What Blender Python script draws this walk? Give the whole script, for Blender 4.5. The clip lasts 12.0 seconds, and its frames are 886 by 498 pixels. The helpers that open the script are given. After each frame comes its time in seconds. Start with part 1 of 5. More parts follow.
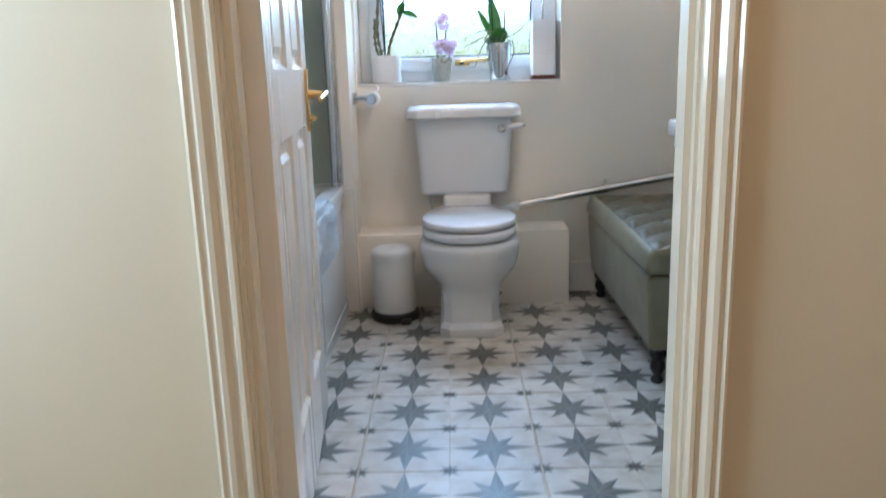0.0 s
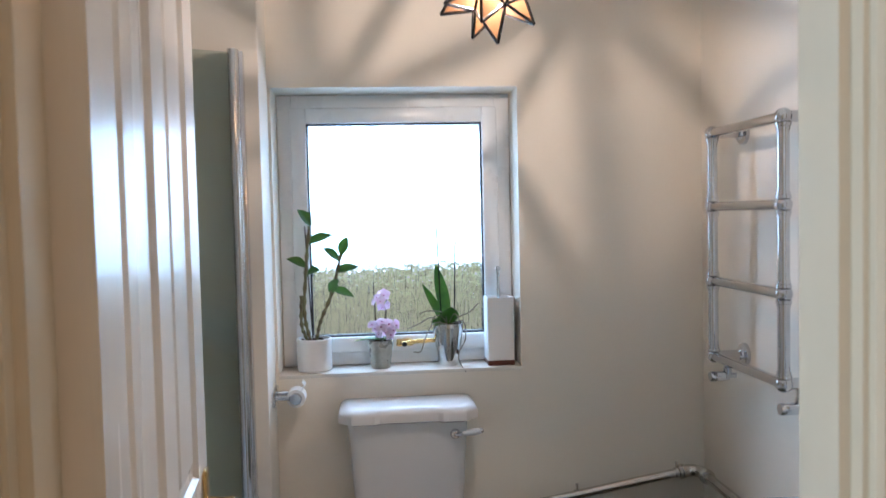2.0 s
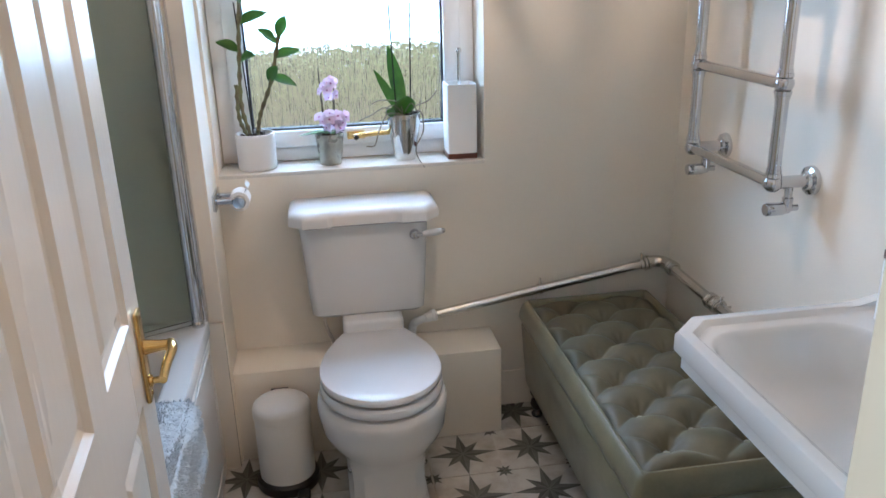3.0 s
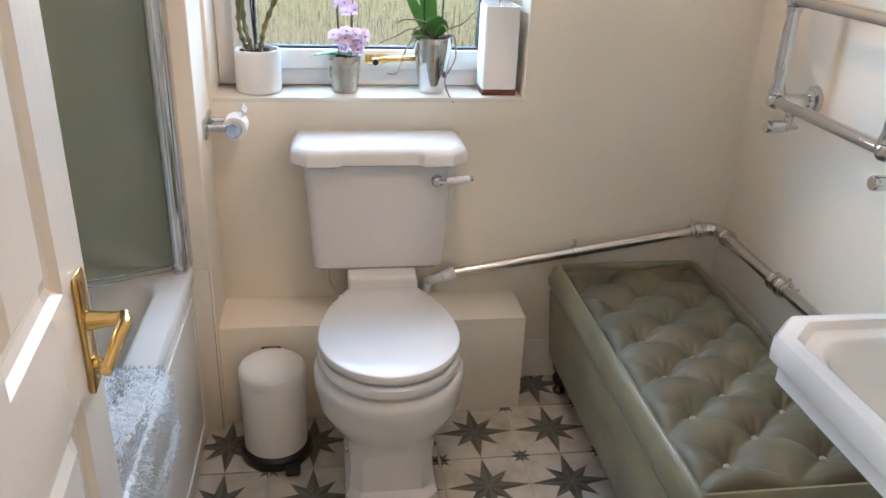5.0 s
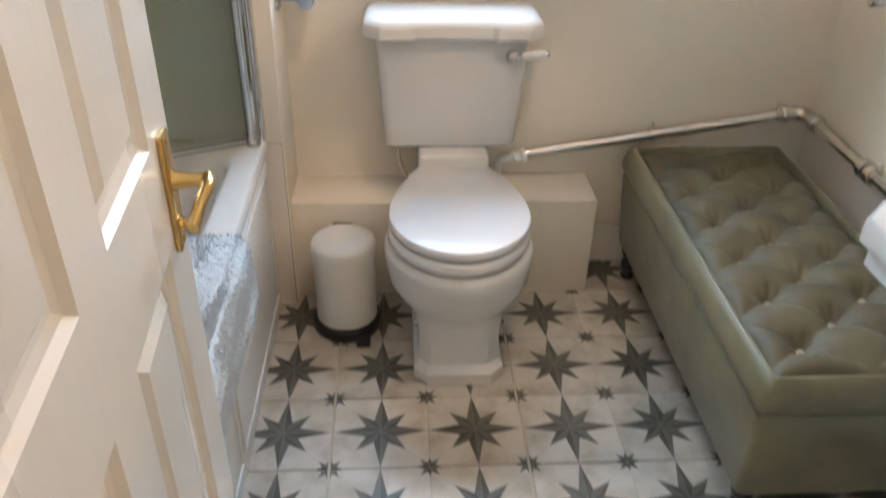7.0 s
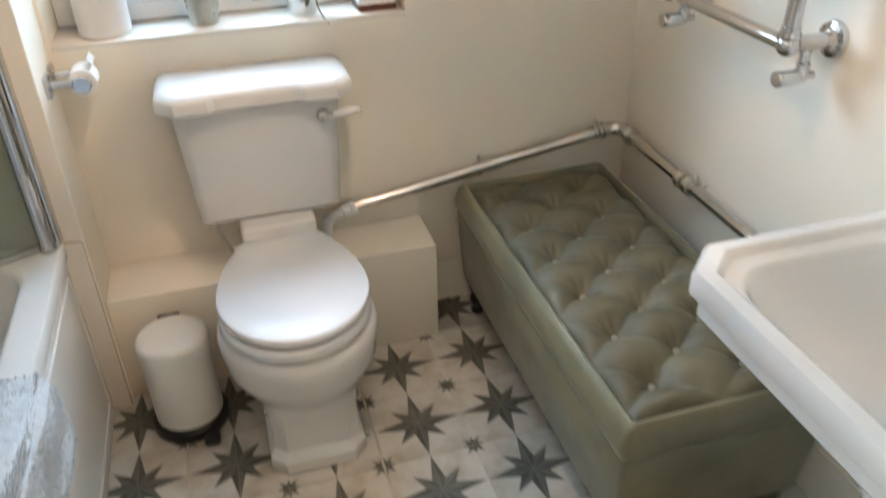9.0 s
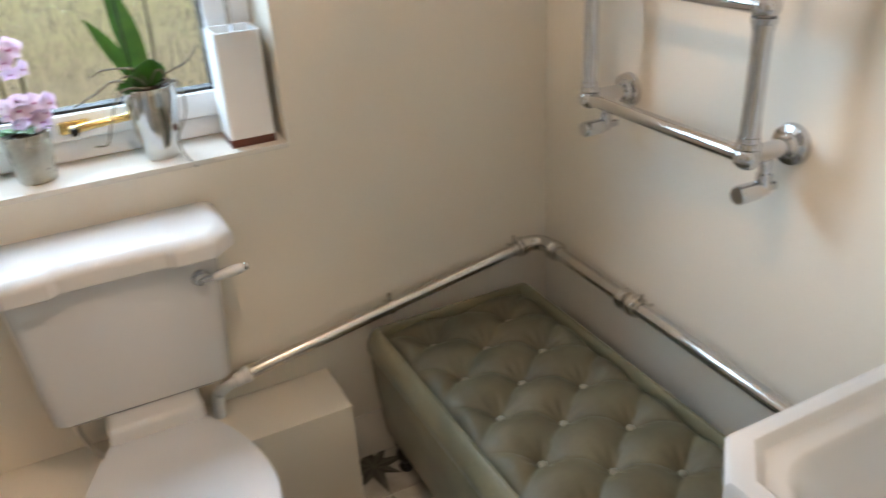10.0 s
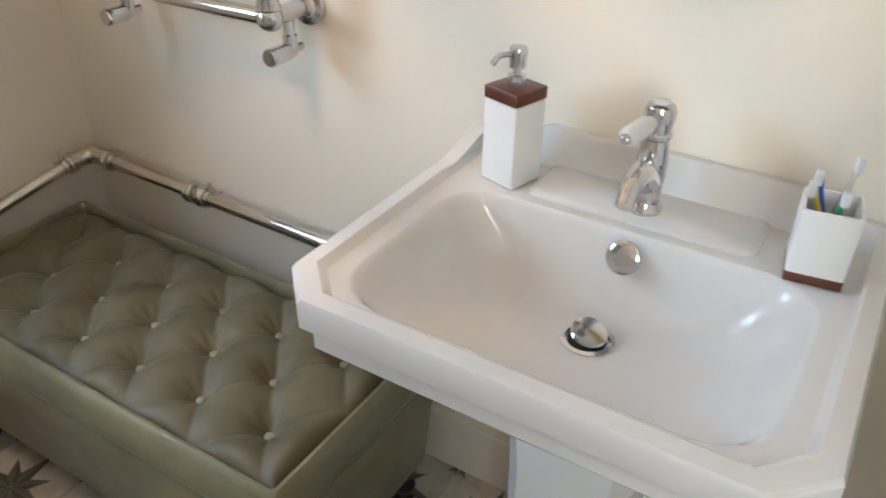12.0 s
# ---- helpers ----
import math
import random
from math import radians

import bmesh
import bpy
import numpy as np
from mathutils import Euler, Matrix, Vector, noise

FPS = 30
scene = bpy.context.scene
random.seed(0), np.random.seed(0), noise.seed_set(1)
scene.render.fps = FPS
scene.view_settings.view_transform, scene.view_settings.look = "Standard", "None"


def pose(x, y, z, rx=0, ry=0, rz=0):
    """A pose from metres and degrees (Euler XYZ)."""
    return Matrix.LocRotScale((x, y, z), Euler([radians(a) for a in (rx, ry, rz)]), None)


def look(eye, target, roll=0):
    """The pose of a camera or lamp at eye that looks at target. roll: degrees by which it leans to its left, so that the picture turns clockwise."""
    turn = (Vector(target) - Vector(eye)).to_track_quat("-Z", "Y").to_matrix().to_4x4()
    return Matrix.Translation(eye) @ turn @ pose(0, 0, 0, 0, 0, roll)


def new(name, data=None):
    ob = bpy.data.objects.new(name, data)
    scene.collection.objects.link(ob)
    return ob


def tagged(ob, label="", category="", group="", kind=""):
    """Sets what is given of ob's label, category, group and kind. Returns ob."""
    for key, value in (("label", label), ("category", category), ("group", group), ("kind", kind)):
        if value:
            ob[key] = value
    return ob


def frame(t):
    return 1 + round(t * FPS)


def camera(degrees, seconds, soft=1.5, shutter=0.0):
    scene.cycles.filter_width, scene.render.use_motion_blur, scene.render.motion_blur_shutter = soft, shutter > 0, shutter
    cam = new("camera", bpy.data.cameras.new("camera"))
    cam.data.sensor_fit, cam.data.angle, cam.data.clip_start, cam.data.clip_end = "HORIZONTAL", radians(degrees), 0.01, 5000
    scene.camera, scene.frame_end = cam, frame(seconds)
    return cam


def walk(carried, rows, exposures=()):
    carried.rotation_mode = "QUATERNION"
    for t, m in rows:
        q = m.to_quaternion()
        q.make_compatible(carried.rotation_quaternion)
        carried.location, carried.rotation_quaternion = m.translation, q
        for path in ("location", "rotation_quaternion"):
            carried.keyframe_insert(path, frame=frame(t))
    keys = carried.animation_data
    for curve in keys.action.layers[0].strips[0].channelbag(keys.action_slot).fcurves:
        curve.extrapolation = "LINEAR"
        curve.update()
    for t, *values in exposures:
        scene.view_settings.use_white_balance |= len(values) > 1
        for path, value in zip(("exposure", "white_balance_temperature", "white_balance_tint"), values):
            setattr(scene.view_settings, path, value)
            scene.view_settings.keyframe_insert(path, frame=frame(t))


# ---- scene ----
cam = camera(59.1, 12.0, shutter=0.25)
PATH = [
    (0, (0.133, -2.742, 0.962), (0.109, -0.795, 0.504), -1.7),
    (0.5, (0.062, -2.573, 1.059), (0.241, -0.592, 0.851), -0.7),
    (1, (0.038, -2.473, 1.185), (0.358, -0.5, 1.122), -0.4),
    (1.5, (0.093, -2.288, 1.328), (0.37, -0.308, 1.378), -0.4),
    (1.9, (0.089, -2.226, 1.457), (0.269, -0.235, 1.392), -0.4),
    (2, (0.083, -2.139, 1.425), (0.267, -0.15, 1.336), -1.3),
    (2.5, (0.064, -2.013, 1.485), (0.307, -0.083, 1.023), -2.0),
    (2.7, (0.074, -1.977, 1.469), (0.351, -0.079, 0.904), -2.2),
    (4.3, (0.093, -1.534, 1.458), (0.421, 0.253, 0.622), 0.6),
    (4.5, (0.06, -1.567, 1.398), (0.404, 0.239, 0.61), 1.7),
    (5, (0.072, -1.558, 1.384), (0.345, 0.246, 0.566), 2.2),
    (5.5, (0.086, -1.558, 1.372), (0.219, 0.243, 0.513), 1.8),
    (6, (0.065, -1.55, 1.371), (0.129, 0.238, 0.477), 1.5),
    (6.5, (0.057, -1.545, 1.365), (0.095, 0.232, 0.447), 1.6),
    (7, (0.052, -1.557, 1.353), (0.161, 0.129, 0.283), 1.3),
    (7.2, (0.08, -1.548, 1.355), (0.21, 0.023, 0.124), 0.7),
    (8.8, (0.116, -1.493, 1.392), (0.554, 0.06, 0.211), 0.2),
    (9, (0.128, -1.408, 1.431), (0.591, 0.219, 0.364), -1.4),
    (9.5, (0.14, -1.23, 1.409), (0.509, 0.536, 0.545), -4.4),
    (10, (0.187, -1.063, 1.426), (0.958, 0.545, 0.521), -3.4),
    (10.5, (0.182, -1.037, 1.39), (1.44, 0.225, 0.483), -2.1),
    (11, (0.184, -1.073, 1.376), (1.524, 0.047, 0.401), -1.5),
    (11.5, (0.181, -1.098, 1.364), (1.537, -0.052, 0.33), -0.9),
    (12, (0.185, -1.14, 1.347), (1.626, -0.271, 0.266), 1.0),
]

walk(cam, [(t, look(eye, target, roll)) for t, eye, target, roll in PATH], [
    (0.0, -0.45, 5200, 13), (0.5, -0.65, 5400, 15), (1.5, -1.15, 5550, 17), (2.5, -0.95, 5600, 17), (4.5, -0.35, 5950, 17), (5.5, -0.47, 6200, 18), (7.0, -0.38, 6300, 16), (9.0, -0.32, 6300, 13),
    (9.5, -0.48, 6250, 12), (10.0, -0.68, 6650, 16), (11.0, -0.57, 6650, 17), (12.0, -0.54, 6550, 17)])

# ---- plan, in metres ----
RIGHT, BACK, LEFT = 1.245, 0.51, -0.985      # inner wall faces of the bathroom
FRONT, HALL = -1.36, -1.46                   # the two faces of the door wall
PILLAR_X, END_Y = -0.245, 0.31               # corner of the wall at the end of the bath
OPEN_L, OPEN_R, OPEN_H = -0.222, 0.53, 2.02  # doorway
WIN_L, WIN_R, WIN_B, WIN_T = -0.236, 0.592, 0.892, 1.855
CEIL = 2.32
PITCH = 0.225                                # star to star on the floor

# ---- world and lights ----
world = bpy.data.worlds.new("sky")
world.use_nodes = True
scene.world = world
sky = world.node_tree.nodes.new("ShaderNodeTexSky")
sky.sky_type, sky.sun_disc = "NISHITA", False
sky.sun_elevation, sky.sun_rotation = radians(48), radians(20)
world.node_tree.links.new(sky.outputs[0], world.node_tree.nodes["Background"].inputs[0])
world.node_tree.nodes["Background"].inputs[1].default_value = 0.12


def lamp(name, kind, m, energy, colour, **sizes):
    data = bpy.data.lights.new(name, kind)
    data.energy, data.color = energy, colour
    if kind == "AREA":
        data.shape, data.size, data.size_y = "RECTANGLE", sizes["size"], sizes["size_y"]
    else:
        data.shadow_soft_size = sizes["size"]
    ob = new(name, data)
    ob.matrix_world = m
    return ob


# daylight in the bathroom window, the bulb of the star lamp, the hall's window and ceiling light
lamp("window_daylight", "AREA", look((0.12, 0.95, 1.57), (0.66, -0.9, 0.80)), 74, (0.52, 0.77, 1.0), size=1.15, size_y=0.76)
lamp("star_bulb_light", "POINT", pose(0.377, -0.32, 1.955), 35, (1.0, 0.77, 0.56), size=0.005)
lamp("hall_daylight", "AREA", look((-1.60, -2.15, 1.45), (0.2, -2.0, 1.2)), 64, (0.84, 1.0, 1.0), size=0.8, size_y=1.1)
lamp("hall_ceiling_light", "POINT", pose(0.75, -2.95, 2.1), 22, (1.0, 0.52, 0.20), size=0.09)


# ---- materials ----
def mat(name, base, rough=0.5, metal=0.0, vary=0.08, scale=6.0, grain=90.0, bump=0.1, depth=0.001, stretch=(1, 1, 1), coat=0.0,
        sheen=0.0, rough_vary=0.08, per_piece=0.0, second=None):
    """A surface with slow stains and fine grain; second: a colour that the slow stains lead to."""
    m = bpy.data.materials.new(name)
    m.use_nodes = True
    nt = m.node_tree
    N, L = nt.nodes, nt.links
    bsdf = N["Principled BSDF"]
    tex = N.new("ShaderNodeTexCoord")
    mp = N.new("ShaderNodeMapping")
    mp.inputs["Scale"].default_value = stretch
    L.new(tex.outputs["Object"], mp.inputs["Vector"])
    slow, fine = N.new("ShaderNodeTexNoise"), N.new("ShaderNodeTexNoise")
    slow.inputs["Scale"].default_value, slow.inputs["Detail"].default_value = scale, 5
    fine.inputs["Scale"].default_value, fine.inputs["Detail"].default_value = grain, 3
    L.new(mp.outputs[0], slow.inputs["Vector"])
    L.new(mp.outputs[0], fine.inputs["Vector"])
    mix = N.new("ShaderNodeMix")
    mix.data_type = "RGBA"
    dark = second or tuple(c * (1 - 2.2 * vary) for c in base)
    mix.inputs[6].default_value = (*base, 1)
    mix.inputs[7].default_value = (*dark, 1)
    ramp = N.new("ShaderNodeMapRange")
    ramp.inputs[1].default_value, ramp.inputs[2].default_value = 0.35, 0.75
    L.new(slow.outputs["Fac"], ramp.inputs[0])
    L.new(ramp.outputs[0], mix.inputs[0])
    hsv = N.new("ShaderNodeHueSaturation")
    val = N.new("ShaderNodeMapRange")
    val.inputs[3].default_value, val.inputs[4].default_value = 1 - vary, 1 + vary
    L.new(fine.outputs["Fac"], val.inputs[0])
    last = val.outputs[0]
    if per_piece:
        info, sc, mul = N.new("ShaderNodeObjectInfo"), N.new("ShaderNodeMapRange"), N.new("ShaderNodeMath")
        sc.inputs[3].default_value, sc.inputs[4].default_value = 1 - per_piece, 1 + per_piece
        mul.operation = "MULTIPLY"
        L.new(info.outputs["Random"], sc.inputs[0])
        L.new(sc.outputs[0], mul.inputs[0])
        L.new(last, mul.inputs[1])
        last = mul.outputs[0]
    L.new(last, hsv.inputs["Value"])
    L.new(mix.outputs[2], hsv.inputs["Color"])
    L.new(hsv.outputs[0], bsdf.inputs["Base Color"])
    rg = N.new("ShaderNodeMapRange")
    rg.inputs[3].default_value, rg.inputs[4].default_value = max(0.02, rough - rough_vary), min(1, rough + rough_vary)
    L.new(slow.outputs["Fac"], rg.inputs[0])
    L.new(rg.outputs[0], bsdf.inputs["Roughness"])
    bsdf.inputs["Metallic"].default_value = metal
    bsdf.inputs["Coat Weight"].default_value = coat
    bsdf.inputs["Coat Roughness"].default_value = 0.06
    bsdf.inputs["Sheen Weight"].default_value = sheen
    bsdf.inputs["Sheen Roughness"].default_value = 0.35
    if bump:
        bp = N.new("ShaderNodeBump")
        bp.inputs["Strength"].default_value, bp.inputs["Distance"].default_value = bump, depth
        L.new(fine.outputs["Fac"], bp.inputs["Height"])
        L.new(bp.outputs[0], bsdf.inputs["Normal"])
    return m


M_WALL = mat("cream_wall_paint", (0.82, 0.755, 0.645), 0.62, vary=0.02, scale=1.6, grain=160, bump=0.16)
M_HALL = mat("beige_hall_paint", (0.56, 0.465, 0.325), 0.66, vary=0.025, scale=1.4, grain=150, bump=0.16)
M_CEIL = mat("white_ceiling_paint", (0.80, 0.78, 0.74), 0.75, vary=0.02, scale=2, grain=120, bump=0.15)
M_GLOSS = mat("white_gloss_trim", (0.76, 0.71, 0.63), 0.17, vary=0.02, scale=3, grain=45, bump=0.14, depth=0.0015, stretch=(1, 1, 0.25), coat=0.25)
# white gloss round the doorway, hall lamp's warmth and dimmer daylight put into its colour
M_TRIM_WARM_LIT = mat("warm_lit_gloss_trim", (0.66, 0.575, 0.44), 0.15, vary=0.02, scale=3, grain=45, bump=0.16, depth=0.0015, stretch=(1, 1, 0.25), coat=0.3)
M_DOOR = mat("white_door_paint", (0.76, 0.70, 0.62), 0.27, vary=0.02, scale=3, grain=70, bump=0.3, depth=0.0012, stretch=(1.2, 1.2, 0.06), coat=0.12)
M_CERAMIC = mat("white_ceramic", (0.66, 0.65, 0.635), 0.055, vary=0.008, scale=3, grain=20, bump=0.01, coat=0.2, rough_vary=0.02)
M_SEAT = mat("white_seat_lacquer", (0.72, 0.72, 0.73), 0.03, vary=0.008, scale=3, grain=25, bump=0.0, coat=0.1, rough_vary=0.02)
M_CHROME = mat("chrome", (0.64, 0.64, 0.65), 0.09, 1.0, vary=0.02, scale=9, grain=70, bump=0.02, rough_vary=0.05)
M_CHROME_OLD = mat("dull_chrome_pipe", (0.70, 0.67, 0.62), 0.20, 1.0, vary=0.06, scale=14, grain=60, bump=0.05)
M_PLATE = mat("satin_steel_plate", (0.80, 0.76, 0.71), 0.48, 0.5, vary=0.04, scale=9, grain=200, bump=0.08)
M_STEEL = mat("brushed_steel", (0.62, 0.58, 0.53), 0.34, 1.0, vary=0.05, scale=8, grain=220, bump=0.1, stretch=(0.1, 0.1, 3))
M_BRASS = mat("polished_brass", (0.72, 0.50, 0.20), 0.17, 1.0, vary=0.06, scale=18, grain=90, bump=0.03)
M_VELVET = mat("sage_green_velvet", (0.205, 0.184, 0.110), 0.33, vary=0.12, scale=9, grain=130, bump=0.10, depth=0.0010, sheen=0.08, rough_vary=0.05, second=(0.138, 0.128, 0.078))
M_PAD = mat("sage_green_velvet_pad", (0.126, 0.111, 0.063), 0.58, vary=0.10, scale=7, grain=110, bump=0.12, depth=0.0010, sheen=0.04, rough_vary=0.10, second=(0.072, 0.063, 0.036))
M_BUTTON = mat("pale_velvet_button", (0.34, 0.32, 0.24), 0.35, vary=0.1, scale=30, bump=0.1, sheen=0.3)
M_BLACKWOOD = mat("black_leg_lacquer", (0.016, 0.014, 0.013), 0.30, vary=0.1, scale=12, bump=0.05)
M_WOOD = mat("dark_red_wood", (0.115, 0.030, 0.014), 0.36, vary=0.14, scale=14, grain=60, stretch=(1, 8, 8), bump=0.1)
M_PLASTIC = mat("white_plastic", (0.80, 0.80, 0.79), 0.36, vary=0.012, scale=6, bump=0.03)
M_UPVC = mat("white_upvc", (0.82, 0.83, 0.83), 0.28, vary=0.012, scale=5, bump=0.02)
M_BIN = mat("cream_enamel", (0.70, 0.68, 0.63), 0.32, vary=0.02, scale=8, bump=0.04)
M_BLACK = mat("black_plastic", (0.014, 0.014, 0.015), 0.42, vary=0.1, scale=20, bump=0.1)
M_RUBBER = mat("black_gasket_and_hole_shade", (0.012, 0.012, 0.013), 0.6, vary=0.1, scale=20, bump=0.1)
M_PAPER = mat("white_tissue", (0.83, 0.82, 0.80), 0.9, vary=0.02, scale=30, grain=260, bump=0.4)
M_TOWEL = mat("pale_blue_grey_pile", (0.66, 0.71, 0.75), 0.95, vary=0.06, scale=34, grain=300, bump=0.7, depth=0.003, sheen=0.4)
M_BATH = mat("white_acrylic", (0.80, 0.79, 0.77), 0.16, vary=0.012, scale=4, bump=0.02, coat=0.3)
M_PANEL = mat("grey_white_bath_panel", (0.72, 0.70, 0.66), 0.36, vary=0.02, scale=4, grain=60, bump=0.1)
M_GROUT = mat("pale_grout", (0.50, 0.45, 0.36), 0.85, vary=0.12, scale=12, bump=0.5)
M_CARPET = mat("beige_carpet", (0.38, 0.32, 0.24), 0.95, vary=0.14, scale=18, grain=420, bump=0.9, depth=0.004)
M_GILT = mat("aged_gilt", (0.50, 0.34, 0.16), 0.34, 0.75, vary=0.16, scale=40, grain=140, bump=0.25, depth=0.002)
M_CREAMWOOD = mat("limed_cream_wood", (0.42, 0.29, 0.17), 0.45, vary=0.12, scale=20, grain=80, stretch=(1, 1, 1), bump=0.15)
M_LEAF = mat("green_leaf", (0.060, 0.150, 0.028), 0.34, vary=0.12, scale=30, grain=90, bump=0.1, second=(0.10, 0.22, 0.035))
M_CANE = mat("green_brown_cane", (0.16, 0.16, 0.06), 0.5, vary=0.2, scale=50, bump=0.3, second=(0.10, 0.055, 0.025))
M_PETAL = mat("pink_petal", (0.80, 0.62, 0.76), 0.55, vary=0.10, scale=60, bump=0.1, second=(0.84, 0.78, 0.82))
M_PETAL_DEEP = mat("magenta_petal", (0.40, 0.03, 0.20), 0.5, vary=0.1, scale=60, bump=0.1)
M_ROOT = mat("grey_root", (0.26, 0.24, 0.19), 0.8, vary=0.2, scale=80, bump=0.4)
M_BARK = mat("bark_chips", (0.050, 0.030, 0.018), 0.9, vary=0.3, scale=60, bump=0.6, depth=0.004)
M_POT = mat("matt_white_pot", (0.74, 0.72, 0.69), 0.5, vary=0.02, scale=10, bump=0.05)
M_SILVERPOT = mat("silvered_glass_pot", (0.66, 0.66, 0.64), 0.09, 1.0, vary=0.12, scale=16, grain=70, bump=0.05)
M_FROSTPOT = mat("pearl_silver_glass", (0.52, 0.52, 0.47), 0.28, 0.55, vary=0.14, scale=26, grain=90, bump=0.15, second=(0.30, 0.30, 0.26))
M_LEAD = mat("black_lead_strip", (0.012, 0.011, 0.010), 0.45, 0.4, vary=0.1, scale=40, bump=0.2)
M_CABLE = mat("pale_cable", (0.60, 0.56, 0.50), 0.5, bump=0.05)
M_BLUE = mat("blue_plastic", (0.03, 0.07, 0.42), 0.35, bump=0.03)
M_YELLOW = mat("yellow_plastic", (0.70, 0.50, 0.05), 0.4, bump=0.03)
M_GREEN = mat("green_plastic", (0.02, 0.32, 0.18), 0.35, bump=0.03)
M_BRISTLE = mat("white_bristle", (0.75, 0.77, 0.78), 0.6, grain=400, bump=0.4)
M_THRESH = mat("oak_threshold", (0.30, 0.19, 0.10), 0.45, vary=0.12, scale=10, grain=60, stretch=(1, 8, 8), bump=0.15)


def glass(name, tint, rough=0.0, streaks=False, weight=1.0):
    m = bpy.data.materials.new(name)
    m.use_nodes = True
    N, L = m.node_tree.nodes, m.node_tree.links
    b = N["Principled BSDF"]
    b.inputs["Base Color"].default_value = (*tint, 1)
    b.inputs["Roughness"].default_value = rough
    b.inputs["IOR"].default_value = 1.45
    b.inputs["Transmission Weight"].default_value = weight
    if streaks:
        tex, mp, ns, wv, ad, bp = (N.new("ShaderNode" + k) for k in ("TexCoord", "Mapping", "TexNoise", "TexNoise", "Math", "Bump"))
        mp.inputs["Scale"].default_value = (1, 1, 0.045)
        ns.inputs["Scale"].default_value, ns.inputs["Detail"].default_value = 250, 2
        wv.inputs["Scale"].default_value, wv.inputs["Detail"].default_value = 26, 3
        ad.operation = "ADD"
        L.new(tex.outputs["Object"], mp.inputs[0])
        L.new(mp.outputs[0], ns.inputs["Vector"])
        L.new(tex.outputs["Object"], wv.inputs["Vector"])
        L.new(ns.outputs["Fac"], ad.inputs[0])
        L.new(wv.outputs["Fac"], ad.inputs[1])
        bp.inputs["Strength"].default_value, bp.inputs["Distance"].default_value = 1.0, 0.006
        L.new(ad.outputs[0], bp.inputs["Height"])
        L.new(bp.outputs[0], b.inputs["Normal"])
    return m


M_GLASS = glass("rain_patterned_glass", (0.96, 0.98, 0.97), 0.04, True)
M_SCREEN = glass("green_tinted_screen_glass", (0.72, 0.80, 0.75), 0.03)
M_MIRROR = mat("mirror_silver", (0.86, 0.88, 0.87), 0.03, 1.0, vary=0.005, bump=0.0, rough_vary=0.0)
M_CLEAR = glass("clear_brush_plastic", (0.9, 0.93, 0.95), 0.08)


def star_glass():
    """Seeded opal glass of the lamp, lit from the bulb within."""
    m = bpy.data.materials.new("amber_opal_glass")
    m.use_nodes = True
    N, L = m.node_tree.nodes, m.node_tree.links
    out, b = N["Material Output"], N["Principled BSDF"]
    b.inputs["Base Color"].default_value, b.inputs["Roughness"].default_value = (0.30, 0.20, 0.12, 1), 0.25
    tr, mx, ns = N.new("ShaderNodeBsdfTranslucent"), N.new("ShaderNodeMixShader"), N.new("ShaderNodeTexNoise")
    ns.inputs["Scale"].default_value = 45
    tr.inputs["Color"].default_value = (0.105, 0.060, 0.030, 1)
    mx.inputs[0].default_value = 0.72
    bp = N.new("ShaderNodeBump")
    bp.inputs["Strength"].default_value, bp.inputs["Distance"].default_value = 0.5, 0.003
    L.new(ns.outputs["Fac"], bp.inputs["Height"])
    L.new(bp.outputs[0], b.inputs["Normal"])
    L.new(b.outputs[0], mx.inputs[1])
    L.new(tr.outputs[0], mx.inputs[2])
    L.new(mx.outputs[0], out.inputs["Surface"])
    return m


def glow(name, colour, strength):
    m = bpy.data.materials.new(name)
    m.use_nodes = True
    b = m.node_tree.nodes["Principled BSDF"]
    b.inputs["Base Color"].default_value = (*colour, 1)
    b.inputs["Emission Color"].default_value = (*colour, 1)
    b.inputs["Emission Strength"].default_value = strength
    return m


M_STARGLASS = star_glass()
M_BULB = glow("lit_bulb", (1.0, 0.74, 0.42), 14)


